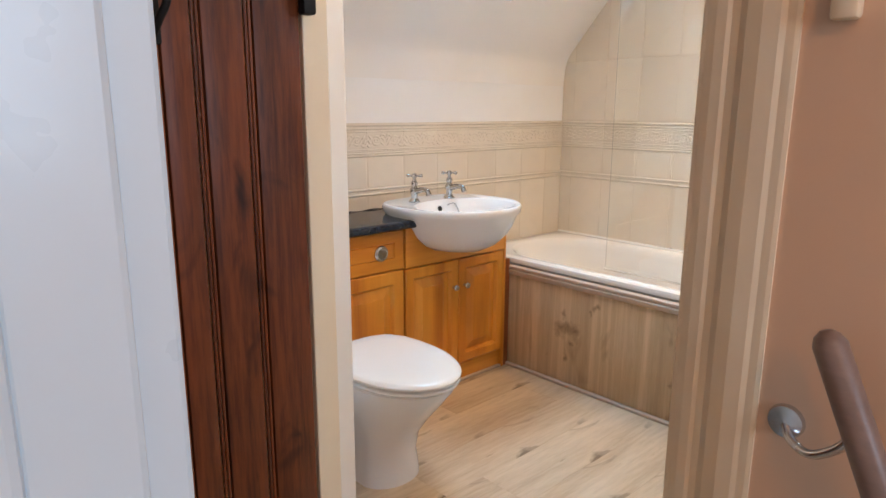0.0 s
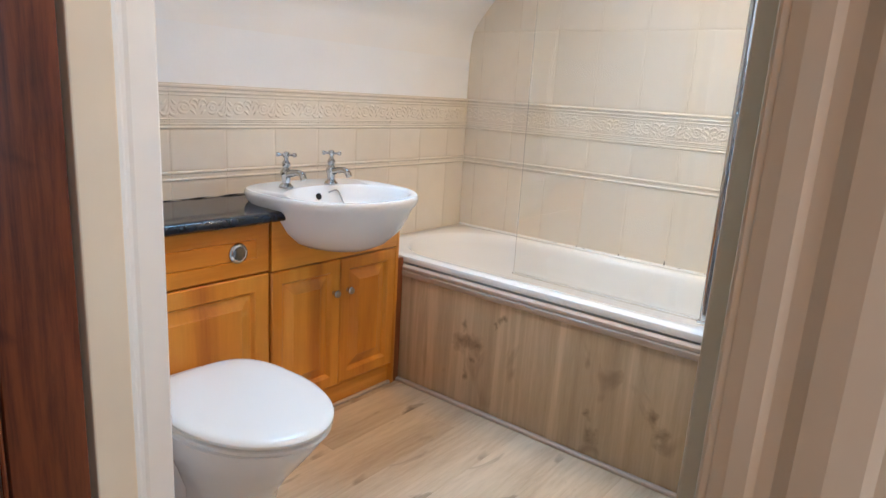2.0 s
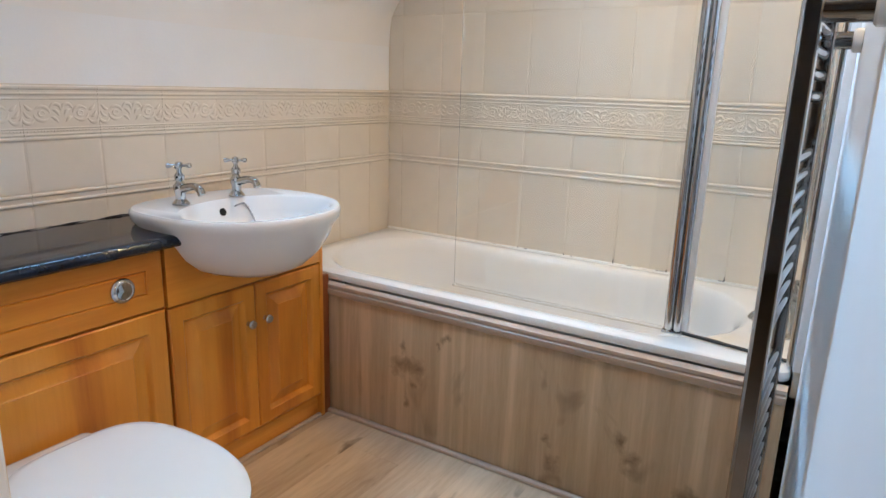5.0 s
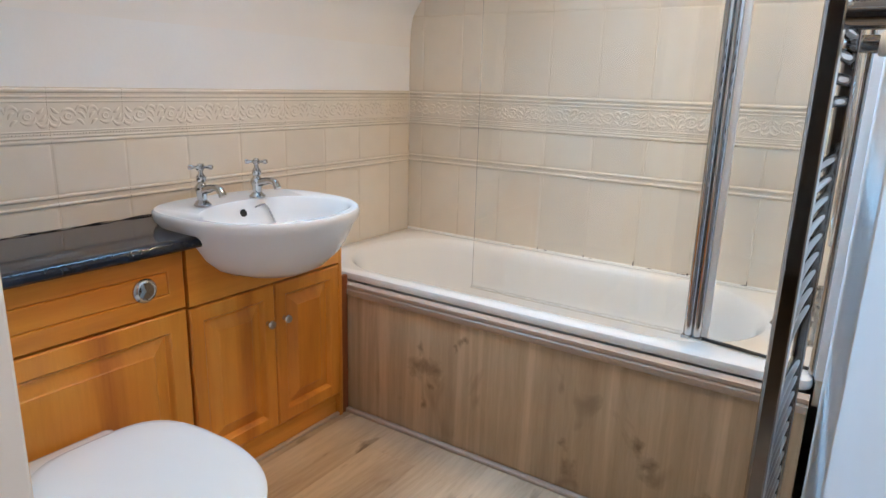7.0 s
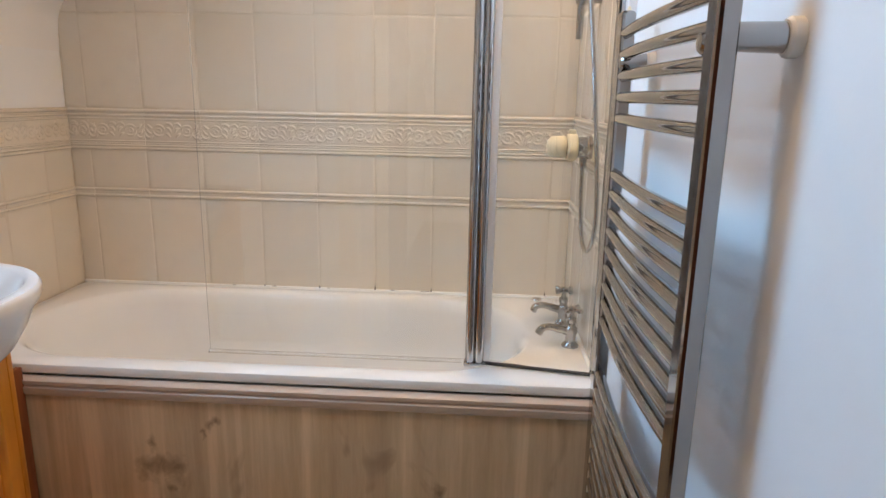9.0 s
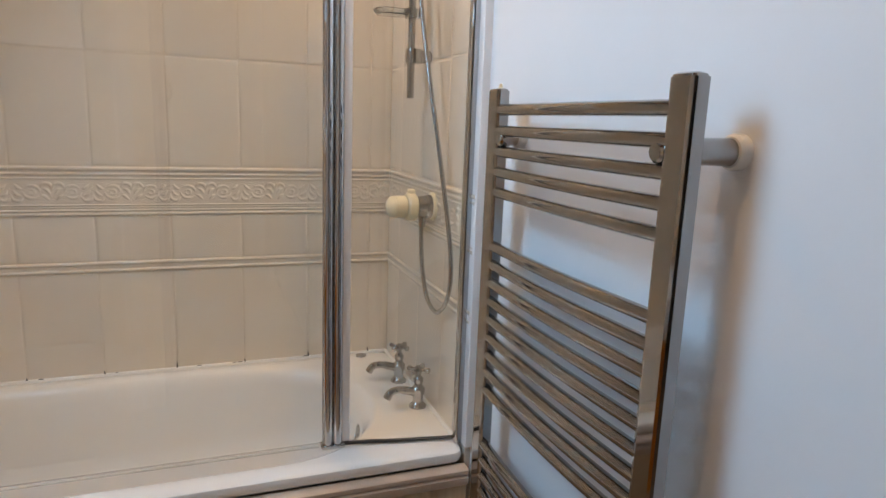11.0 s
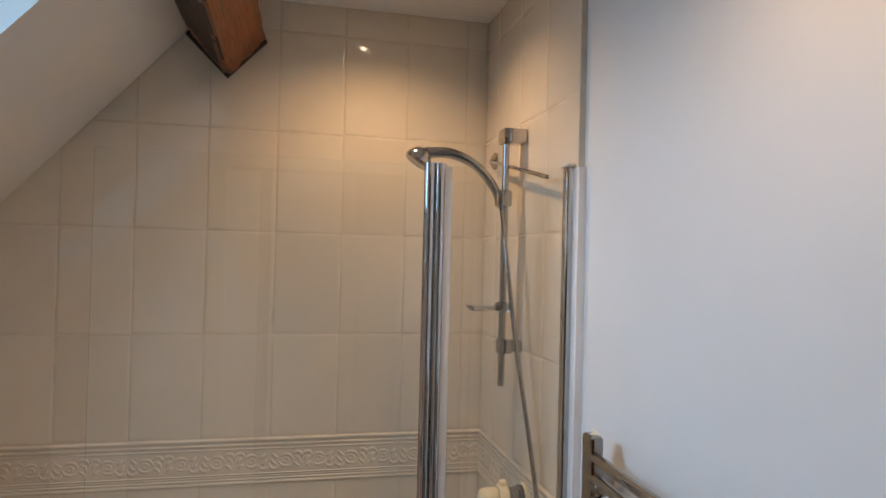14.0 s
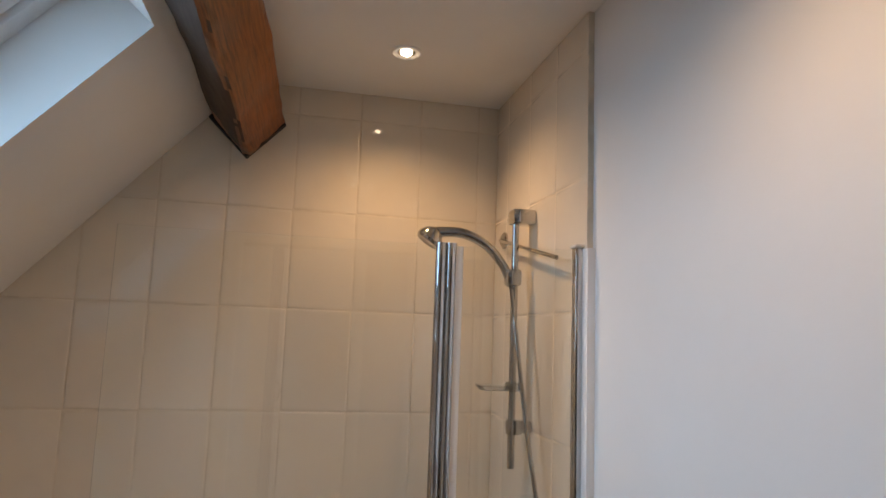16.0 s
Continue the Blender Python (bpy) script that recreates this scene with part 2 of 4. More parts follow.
def glass_material(name, tint, rough=0.0):
    m, t, b = nodes_of(name)
    b.inputs["Base Color"].default_value = (*tint, 1)
    b.inputs["Transmission Weight"].default_value = 1.0
    b.inputs["Roughness"].default_value = rough
    b.inputs["IOR"].default_value = 1.45
    return m


GLASS = glass_material("clear_glass", (0.97, 0.985, 0.975))
CLEAR_PLASTIC = glass_material("clear_plastic", (0.9, 0.92, 0.93), 0.1)


def glow_material(name, colour, strength):
    m, t, b = nodes_of(name)
    b.inputs["Base Color"].default_value = (*colour, 1)
    b.inputs["Emission Color"].default_value = (*colour, 1)
    b.inputs["Emission Strength"].default_value = strength
    return m


BULB = glow_material("lit_bulb", (1.0, 0.80, 0.55), 40.0)

# ---- mesh helpers ----


def link_mesh(name, bm, material, parent=None, label="", smooth=False):
    bmesh.ops.recalc_face_normals(bm, faces=bm.faces)
    me = bpy.data.meshes.new(name)
    bm.to_mesh(me)
    bm.free()
    if material:
        me.materials.append(material)
    if smooth:
        me.shade_smooth()
        me.set_sharp_from_angle(angle=radians(38))
    ob = new(name, me)
    if parent:
        ob.parent = parent
    if label:
        ob["label"] = label
    return ob


def part(name, bm, material, parent, label="", smooth=True):
    return link_mesh(name, bm, material, parent, label, smooth)


def thing(name, x, y, z, label, category, group="", kind="", rz=0):
    e = new(name)
    e.empty_display_size = 0.05
    e.matrix_basis = pose(x, y, z, 0, 0, rz)
    return tagged(e, label, category, group, kind)


def add_box(bm, lo, hi, bevel=0.0, seg=2):
    ret = bmesh.ops.create_cube(bm, size=1.0)
    vs = ret["verts"]
    for v in vs:
        v.co = Vector([lo[i] + (v.co[i] + 0.5) * (hi[i] - lo[i]) for i in range(3)])
    if bevel:
        es = list({e for v in vs for e in v.link_edges})
        bmesh.ops.bevel(bm, geom=es, offset=bevel, segments=seg, affect="EDGES", profile=0.5)
    return bm


def box(lo, hi, bevel=0.0, seg=2):
    return add_box(bmesh.new(), lo, hi, bevel, seg)


def add_tube(bm, pts, radius, sides=12, cap=True, flat=None):
    """A round tube along points; radius may be one number or one for each point."""
    pts = [Vector(p) for p in pts]
    n = len(pts)
    rad = radius if isinstance(radius, (list, tuple)) else [radius] * n
    rings, up = [], None
    for i, p in enumerate(pts):
        d = (pts[min(i + 1, n - 1)] - pts[max(i - 1, 0)]).normalized()
        if up is None:
            up = Vector((0, 0, 1)) if abs(d.z) < 0.9 else Vector((0, 1, 0))
        side = d.cross(up).normalized()
        up = side.cross(d).normalized()
        k = flat or 1.0
        rings.append([bm.verts.new(p + side * rad[i] * math.cos(2 * math.pi * j / sides) + up * k * rad[i] * math.sin(2 * math.pi * j / sides)) for j in range(sides)])
    for a, b in zip(rings, rings[1:]):
        for j in range(sides):
            bm.faces.new((a[j], a[(j + 1) % sides], b[(j + 1) % sides], b[j]))
    if cap:
        bm.faces.new(rings[0])
        bm.faces.new(rings[-1])
    return bm


def tube(pts, radius, sides=12, cap=True, flat=None):
    return add_tube(bmesh.new(), pts, radius, sides, cap, flat)


def curve_pts(ctrl, n=8):
    """Points of a smooth curve through the given ones."""
    c = [Vector(p) for p in ctrl]
    c = [c[0] * 2 - c[1]] + c + [c[-1] * 2 - c[-2]]
    out = []
    for i in range(1, len(c) - 2):
        for k in range(n):
            s = k / n
            out.append(0.5 * ((2 * c[i]) + (c[i + 1] - c[i - 1]) * s + (2 * c[i - 1] - 5 * c[i] + 4 * c[i + 1] - c[i + 2]) * s * s + (3 * c[i] - c[i - 1] - 3 * c[i + 1] + c[i + 2]) * s ** 3))
    out.append(c[-2])
    return out


def add_lathe(bm, profile, m=None, sides=24):
    """Turns (radius, height) points round z, then moves them by the pose m."""
    m = m or Matrix()
    rings = []
    for r, h in profile:
        rings.append([bm.verts.new(m @ Vector((r * math.cos(2 * math.pi * j / sides), r * math.sin(2 * math.pi * j / sides), h))) for j in range(sides)])
    for a, b in zip(rings, rings[1:]):
        for j in range(sides):
            bm.faces.new((a[j], a[(j + 1) % sides], b[(j + 1) % sides], b[j]))
    bm.faces.new(rings[0])
    bm.faces.new(rings[-1])
    return bm


def lathe(profile, m=None, sides=24):
    return add_lathe(bmesh.new(), profile, m, sides)


def prism(poly, axis, lo, hi, bevel=0.0):
    """Extrudes a polygon given in the two other axes, in their order, along axis."""
    bm = bmesh.new()
    k = "xyz".index(axis)

    def at(p, h):
        c = list(p)
        c.insert(k, h)
        return bm.verts.new(c)

    a, b = [at(p, lo) for p in poly], [at(p, hi) for p in poly]
    n = len(poly)
    bm.faces.new(a)
    bm.faces.new(b)
    for i in range(n):
        bm.faces.new((a[i], a[(i + 1) % n], b[(i + 1) % n], b[i]))
    if bevel:
        bmesh.ops.bevel(bm, geom=list(bm.edges), offset=bevel, segments=2, affect="EDGES")
    return bm


def loft(rings, cap_start=True, cap_end=True):
    bm = bmesh.new()
    vs = [[bm.verts.new(p) for p in r] for r in rings]
    n = len(vs[0])
    for a, b in zip(vs, vs[1:]):
        for j in range(n):
            bm.faces.new((a[j], a[(j + 1) % n], b[(j + 1) % n], b[j]))
    if cap_start:
        bm.faces.new(vs[0])
    if cap_end:
        bm.faces.new(vs[-1])
    return bm


def setting(name, bm, material, label, category, smooth=False):
    return tagged(link_mesh(name, bm, material, smooth=smooth), label, category, kind="structure")

# ---- structure ----
L, CEIL, DOOR_X0, DOOR_X1, JAMB_L, JAMB_R, DOOR_H = 1.70, 2.428, -2.117, -1.995, 0.853, -0.102, 2.02
SLOPE_PTS = [(p.x, p.y) for p in curve_pts([(1.70, 1.36, 0), (1.69, 1.42, 0), (1.66, 1.471, 0), (1.60, 1.541, 0), (1.50, 1.656, 0)], 3)] + [(1.41, 1.757)]
SLOPE_TOP = (0.808, CEIL)
floor_ob = setting("floor", box((-2.06, -0.14, -0.10), (0.10, L + 0.1, -0.012)), GROUT, "subfloor under pale oak planks", "floor")
setting("hall_floor", box((-5.2, -3.2, -0.12), (-2.06, 1.6, -0.004)), CARPET, "beige carpeted landing floor", "floor")
wall_east = setting("wall_east", box((0.0010, -0.10, -0.1), (0.12, L + 0.12, 2.6)), GROUT, "wall behind the bath, clad in cream tiles", "wall")
wall_north = setting("wall_north", box((-2.12, L + 0.004, -0.1), (0.12, L + 0.12, 1.75)), WHITE_PAINT, "white painted wall above a cream tile splashback", "wall")
wall_south = setting("wall_south", prism([(0.12, -0.14), (0.12, -0.015), (-0.70, -0.015), (DOOR_X1 + 0.003, -0.072), (DOOR_X1 + 0.003, -0.14)], "z", -0.1, 2.6), WHITE_PAINT, "smooth white painted wall beside the bath", "wall")
setting("wall_west_north", box((DOOR_X0, JAMB_L + 0.03, -0.1), (DOOR_X1, 1.85, 2.6)), WHITE_PAINT, "white wall beside the bathroom door opening", "wall")
setting("wall_west_south", box((DOOR_X0, -3.2, -0.1), (DOOR_X1, JAMB_R - 0.03, 2.6)), HALL_LAMPLIT, "landing wall with a handrail, the lamp's orange in its colour", "wall")
setting("wall_over_door", box((DOOR_X0, JAMB_R - 0.03, DOOR_H + 0.03), (DOOR_X1, JAMB_L + 0.03, 2.6)), WHITE_PAINT, "white wall over the door opening", "wall")
setting("ceiling", box((-2.12, -0.12, CEIL), (0.12, 0.84, 2.6)), CEIL_PAINT, "flat white painted ceiling", "ceiling")

# sloping ceiling with the roof window's opening
WX0, WX1 = -1.44, -0.655
WY0, WY1 = 0.942, 1.512


def slope_z(y):
    return 1.757 + (1.41 - y) * (CEIL - 1.757) / 0.602


def slope_piece(bm, x0, x1, ys, thick=0.24):
    """One piece of the slope between two x and through the given (y, z) points, thick outwards."""
    n = Vector((0, math.sin(SLOPE), math.cos(SLOPE)))
    lower = [(y, z) for y, z in ys]
    upper = [(y + n.y * thick, z + n.z * thick) for y, z in ys]
    poly = lower + upper[::-1]
    a, b = [bm.verts.new((x0, *p)) for p in poly], [bm.verts.new((x1, *p)) for p in poly]
    k = len(poly)
    bm.faces.new(a)
    bm.faces.new(b)
    for i in range(k):
        bm.faces.new((a[i], a[(i + 1) % k], b[(i + 1) % k], b[i]))


bm = bmesh.new()
low = [(L + 0.0036, 1.30)] + [(y, z) for y, z in SLOPE_PTS if z < slope_z(WY1) + 0.02 and y > WY1] + [(WY1, slope_z(WY1) + 0.0)]
high = [(WY0, slope_z(WY0)), SLOPE_TOP]
mid = [(WY1, slope_z(WY1) + 0.0), (1.41, 1.757), (WY0, slope_z(WY0))]
for xa, xb in ((-2.12, WX0), (WX0, WX1), (WX1, 0.12)):
    slope_piece(bm, xa, xb, low)
    slope_piece(bm, xa, xb, high)
    if xa != WX0:
        slope_piece(bm, xa, xb, mid)
setting("ceiling_slope", bm, CEIL_PAINT, "white painted sloping ceiling with a curved lower edge", "ceiling", smooth=True)

# ---- hall ----
setting("hall_wall_north", box((-5.2, 0.80, -0.1), (DOOR_X0 - 0.002, 0.95, 2.6)), WHITE_PAINT, "landing wall holding a dark wooden door", "wall")
setting("hall_wall_near", box((-5.2, -0.131, -0.1), (-2.86, -0.01, 2.6), 0.004), WHITE_PAINT, "white landing wall ending in a moulded casing", "wall")
setting("hall_wall_west", box((-5.3, -3.2, -0.1), (-5.2, 1.0, 2.6)), WHITE_PAINT, "far white landing wall", "wall")
setting("hall_wall_south", box((-5.2, -3.3, -0.1), (DOOR_X1, -3.2, 2.6)), HALL_LAMPLIT, "landing wall behind the stairs", "wall")
setting("hall_ceiling", box((-5.3, -3.3, 2.45), (DOOR_X0, 1.0, 2.6)), CEIL_PAINT, "white landing ceiling", "ceiling")

# ---- door opening ----


def moulding(name, side, y0, y1, x_face, out, z1, material, label):
    """Architrave strip along z with a stepped, rounded profile; out is -1 on the hall's side."""
    w = y1 - y0
    prof = [(0, 0), (0, 0.011), (0.10, 0.015), (0.22, 0.015), (0.27, 0.010), (0.36, 0.010), (0.45, 0.020), (0.62, 0.024), (0.80, 0.020), (0.86, 0.013), (0.95, 0.012), (1, 0.008), (1, 0)]
    poly = [(x_face + out * d * 0.42, (y0 + w * u) if side > 0 else (y1 - w * u)) for u, d in prof]
    return setting(name, prism(poly, "z", 0.0, z1), material, label, "door frame", smooth=False)


def lining(name, lo, hi, material, label):
    return setting(name, box(lo, hi, 0.003), material, label, "door frame")


prof = [(0.0, 0.03), (0.0, 0.004), (0.004, 0.001), (0.024, 0.001), (0.028, 0.006), (0.034, 0.006), (0.038, -0.001), (0.060, -0.001), (0.066, 0.004), (0.072, 0.004), (0.078, 0.0), (0.122, 0.0), (0.126, 0.003), (0.126, 0.03)]
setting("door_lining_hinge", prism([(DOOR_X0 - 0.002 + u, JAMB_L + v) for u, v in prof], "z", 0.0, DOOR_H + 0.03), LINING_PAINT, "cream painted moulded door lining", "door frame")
lining("door_lining_latch", (DOOR_X0 - 0.004, JAMB_R - 0.03, 0), (DOOR_X1 + 0.004, JAMB_R, DOOR_H + 0.03), GLOSS_WARMED, "cream painted door lining")
lining("door_lining_head", (DOOR_X0 - 0.004, JAMB_R, DOOR_H), (DOOR_X1 + 0.004, JAMB_L, DOOR_H + 0.03), GLOSS_WARMED, "cream painted door head lining")
lining("door_stop_latch", (-2.045, JAMB_R, 0), (DOOR_X1 + 0.002, -0.070, DOOR_H), GLOSS_WARMED, "cream painted door stop bead")
moulding("architrave_hall_latch", -1, JAMB_R - 0.115, JAMB_R - 0.008, DOOR_X0, -1, DOOR_H + 0.10, GLOSS_WARMED, "cream moulded architrave round the bathroom door")
moulding("architrave_room_hinge", 1, JAMB_L + 0.008, JAMB_L + 0.085, DOOR_X1, 1, DOOR_H + 0.08, GLOSS_WARMED, "cream moulded architrave inside the bathroom")
# moulded casing at the end of the near landing wall
bm = bmesh.new()
add_box(bm, (-2.888, -0.150, 0), (-2.795, 0.01, 2.45), 0.004)
add_box(bm, (-2.883, -0.164, 0), (-2.823, -0.150, 2.45), 0.005)
add_box(bm, (-2.908, -0.172, 0), (-2.880, -0.131, 2.45), 0.006)
setting("hall_casing", bm, CASING_DAYLIT, "white gloss moulded casing on the landing wall, tinted with daylight's blue", "door frame")

# dark boarded landing door
DY = 0.72
door = thing("boarded_door", -2.180, DY, 0.0, "dark stained boarded wooden door with black iron latch, closed", "door")
edges = [-0.006, -0.128, -0.232, -0.308]
for a, b in zip(edges, edges[1:]):
    part("board", box((b + 0.011, 0.0, 0.02), (a - 0.009, 0.03, 2.0), 0.004), DOOR_WOOD, door)
    for off in (-0.0035, 0.0045):
        part("bead", tube([(b + off, 0.004, 0.02), (b + off, 0.004, 2.0)], 0.0034, 8), DOOR_WOOD, door)
part("stile", box((-0.445, -0.012, 0.02), (-0.314, 0.03, 2.0), 0.005), DOOR_PALE, door, "broad worn brown stile with moulded edge")
for gx in (-0.330, -0.345, -0.378):
    part("bead", tube([(gx, -0.012, 0.02), (gx, -0.012, 2.0)], 0.0038, 8), DOOR_PALE, door)
latch = part("latch_bar", box((-0.30, -0.022, 1.396), (0.012, -0.014, 1.416), 0.003), IRON, door, "black iron thumb latch bar")
part("latch_plate", box((-0.322, -0.014, 1.285), (-0.298, -0.002, 1.46), 0.004), IRON, door, "black iron latch plate")
part("latch_handle", tube(curve_pts([(-0.31, -0.010, 1.42), (-0.315, -0.050, 1.40), (-0.30, -0.056, 1.36), (-0.31, -0.040, 1.325), (-0.313, -0.010, 1.30)], 6), 0.007, 10), IRON, door, "curved black iron handle")
part("keeper", box((-0.020, -0.03, 1.362), (0.010, -0.002, 1.43), 0.006), IRON, door, "black iron latch keeper")
setting("door_post", box((-2.672, 0.69, 0), (-2.628, 0.80, 2.45), 0.006), POST_WOOD, "dark stained door post on the landing", "door frame")
setting("door_post_inner", box((-2.83, 0.735, 0), (-2.672, 0.80, 2.45), 0.004), RECESS_SHADE, "inner door frame, near-black with the recess's shade in its colour", "door frame")
setting("door_post_edge", box((-2.182, 0.730, 0), (DOOR_X0 - 0.004, 0.80, 2.45), 0.003), GLOSS_WARMED, "cream painted edge beside the dark door", "door frame")

# handrail on the warm wall
rail = thing("stair_handrail", -2.18, -0.303, 0.935, "dark wooden stair handrail on iron bracket against the warm wall", "handrail")
part("rail", tube([(0, 0.006, 0.014), (0, 0.004, 0.009), (0, 0.0, 0.0), (0, -0.065, -0.150), (0, -0.36, -0.83)], [0.006, 0.013, 0.0175, 0.0175, 0.0175], 20), RAIL_WOOD, rail)
part("bracket_arm", tube(curve_pts([(0.060, 0.052, -0.132), (0.045, 0.040, -0.142), (0.02, 0.010, -0.140), (0.003, -0.022, -0.112), (0.0, -0.035, -0.085)], 6), 0.0055, 10), SATIN, rail, "curved metal bracket arm")
part("bracket_plate", lathe([(0.001, 0.0), (0.022, 0.0), (0.020, 0.006), (0.001, 0.008)], pose(0.063, 0.052, -0.129, 0, -90, 0), 16), SATIN, rail, "round metal wall plate")
sw = thing("wall_switch", -2.122, -0.262, 1.315, "small cream wall switch box on the landing wall", "switch")
part("plate", box((-0.016, -0.014, -0.045), (0.005, 0.014, 0.045), 0.005), GLOSS_WARMED, sw)

# ---- bath ----
RIM = 0.513
bath = thing("bath", -0.36, 0.85, 0.0, "white acrylic bath with pale oak printed panel", "bath")


def rrect(cx, cy, hx, hy, r, z, n=10):
    """Rounded rectangle loop."""
    pts = []
    for q, (sx, sy) in enumerate(((1, 1), (-1, 1), (-1, -1), (1, -1))):
        for i in range(n + 1):
            a = math.pi / 2 * (q + i / n)
            pts.append((cx + sx * (hx - r) + r * math.cos(a), cy + sy * (hy - r) + r * math.sin(a), z))
    return pts


rings = [
    rrect(0, 0, 0.346, 0.838, 0.02, RIM - 0.030),
    rrect(0, 0, 0.353, 0.844, 0.03, RIM - 0.026),
    rrect(0, 0, 0.356, 0.846, 0.03, RIM - 0.014),
    rrect(0, 0, 0.353, 0.844, 0.03, RIM - 0.004),
    rrect(0, 0, 0.344, 0.838, 0.03, RIM),
    rrect(0.0, 0.03, 0.300, 0.745, 0.285, RIM - 0.001),
    rrect(0.0, 0.03, 0.292, 0.735, 0.280, RIM - 0.005),
    rrect(0.0, 0.03, 0.283, 0.722, 0.270, RIM - 0.018),
    rrect(0.0, 0.03, 0.274, 0.706, 0.262, RIM - 0.045),
    rrect(0.0, 0.02, 0.262, 0.690, 0.25, RIM - 0.12),
    rrect(0.0, 0.0, 0.245, 0.650, 0.23, RIM - 0.24),
    rrect(0.0, -0.02, 0.215, 0.590, 0.20, RIM - 0.345),
    rrect(0.0, -0.03, 0.15, 0.52, 0.14, RIM - 0.375),
]
part("tub", loft(rings, cap_start=False), ACRYLIC, bath)
part("panel", box((-0.372, -0.846, 0.012), (-0.352, 0.70, RIM - 0.045), 0.002), OAK_PANEL, bath, "bath panel printed as pale knotty oak boards")
part("panel_trim", prism([(-0.374, RIM - 0.074), (-0.379, RIM - 0.073), (-0.382, RIM - 0.066), (-0.382, RIM - 0.054), (-0.377, RIM - 0.050), (-0.377, RIM - 0.047), (-0.381, RIM - 0.044), (-0.381, RIM - 0.036), (-0.376, RIM - 0.033), (-0.350, RIM - 0.033), (-0.350, RIM - 0.074)], "y", -0.846, 0.705), TRIM_BEIGE, bath, "beige ribbed trim under the rim")
part("floor_bead", box((-0.392, -0.846, 0.0), (-0.372, 0.70, 0.014), 0.005), TRIM_BEIGE, bath, "pale bead along the floor")
part("overflow", lathe([(0.001, 0.0), (0.026, 0.0), (0.026, 0.005), (0.018, 0.009), (0.001, 0.009)], pose(0.0, -0.678, RIM - 0.10, -84, 0, 0), 20), CHROME, bath, "chrome overflow")
part("drain", lathe([(0.001, 0.0), (0.030, 0.0), (0.028, 0.004), (0.001, 0.003)], pose(0.0, -0.45, RIM - 0.374), 20), CHROME, bath, "chrome waste")
links = curve_pts([(0.0, -0.664, RIM - 0.105), (-0.020, -0.652, RIM - 0.15), (-0.035, -0.636, RIM - 0.23), (-0.025, -0.590, RIM - 0.335), (0.0, -0.50, RIM - 0.366)], 10)
part("plug_chain", tube(links, [0.0036 if i % 2 else 0.0018 for i in range(len(links))], 6), CHROME, bath, "thin chrome plug chain", smooth=False)
part("plug", lathe([(0.001, 0), (0.021, 0), (0.023, 0.007), (0.008, 0.012), (0.001, 0.012)], pose(0.0, -0.495, RIM - 0.372), 18), CHROME, bath, "chrome plug at the end of its chain")
part("rim_plug_hole", lathe([(0.001, 0.0), (0.018, 0.0), (0.016, 0.004), (0.001, 0.005)], pose(0.325, -0.755, RIM), 18), SATIN, bath, "metal cover on the rim")


def pillar_tap(x, y, z, label, size=1.0, turn=0.0, group=""):
    """Chrome pillar tap with crosshead and lever spout towards +y at turn 0."""
    tap = thing("pillar_tap", x, y, z, label, "tap", group, rz=turn)
    s = size
    part("base", lathe([(0.001, 0), (0.024 * s, 0), (0.024 * s, 0.004 * s), (0.019 * s, 0.009 * s), (0.014 * s, 0.016 * s), (0.015 * s, 0.032 * s), (0.019 * s, 0.043 * s), (0.019 * s, 0.053 * s), (0.013 * s, 0.060 * s), (0.010 * s, 0.066 * s), (0.014 * s, 0.072 * s), (0.014 * s, 0.082 * s), (0.007 * s, 0.090 * s), (0.006 * s, 0.104 * s), (0.001, 0.104 * s)]), CHROME, tap)
    part("spout", tube(curve_pts([(0, 0.008 * s, 0.044 * s), (0, 0.030 * s, 0.050 * s), (0, 0.058 * s, 0.056 * s), (0, 0.080 * s, 0.052 * s), (0, 0.092 * s, 0.036 * s)], 5), [0.011 * s * k for k in [1.1] * 8 + [0.95] * 8 + [1.0] * 5], 12), CHROME, tap)
    bm = bmesh.new()
    for k in range(4):
        a = math.pi / 4 + k * math.pi / 2
        d = Vector((math.cos(a), math.sin(a), 0))
        zc = Vector((0, 0, 0.108 * s))
        add_tube(bm, [zc, zc + d * 0.018 * s, zc + d * 0.024 * s, zc + d * 0.031 * s, zc + d * 0.034 * s], [0.0045 * s, 0.004 * s, 0.0075 * s, 0.0075 * s, 0.003 * s], 10)
    add_lathe(bm, [(0.001, 0.100 * s), (0.009 * s, 0.100 * s), (0.010 * s, 0.110 * s), (0.008 * s, 0.117 * s), (0.001, 0.119 * s)], sides=16)
    part("crosshead", bm, CHROME, tap, "four-armed crosshead handle")
    return tap


pillar_tap(-0.268, 0.036, RIM, "chrome pillar tap with crosshead on the bath rim", 0.98, -4, "bath taps")
pillar_tap(-0.450, 0.036, RIM, "chrome pillar tap with crosshead on the bath rim", 0.98, 5, "bath taps")

# sealant along the tiles, with old dark specks at some joints
seal = thing("bath_sealant", -0.36, 0.85, RIM, "white sealant bead between bath and tiles with dark specks", "sealant")
bm = tube([(0.357, -0.846, -0.001), (0.357, 0.846, -0.001)], 0.0072, 8)
add_tube(bm, [(0.3575, -0.847, -0.001), (-0.30, -0.847, -0.001)], 0.0068, 8)
part("bead", bm, ACRYLIC, seal)
random.seed(3)
for jy, size in ((0.066, 0.010), (0.2615, 0.014), (0.457, 0.008), (0.6525, 0.016), (0.848, 0.006), (1.0435, 0.005)):
    part("mould_speck", tube([(0.353, jy - 0.85, 0.005), (0.3575, jy - 0.8495, 0.006 + size)], [0.0028, 0.0010], 6), RUBBER, seal, "dark mould speck")
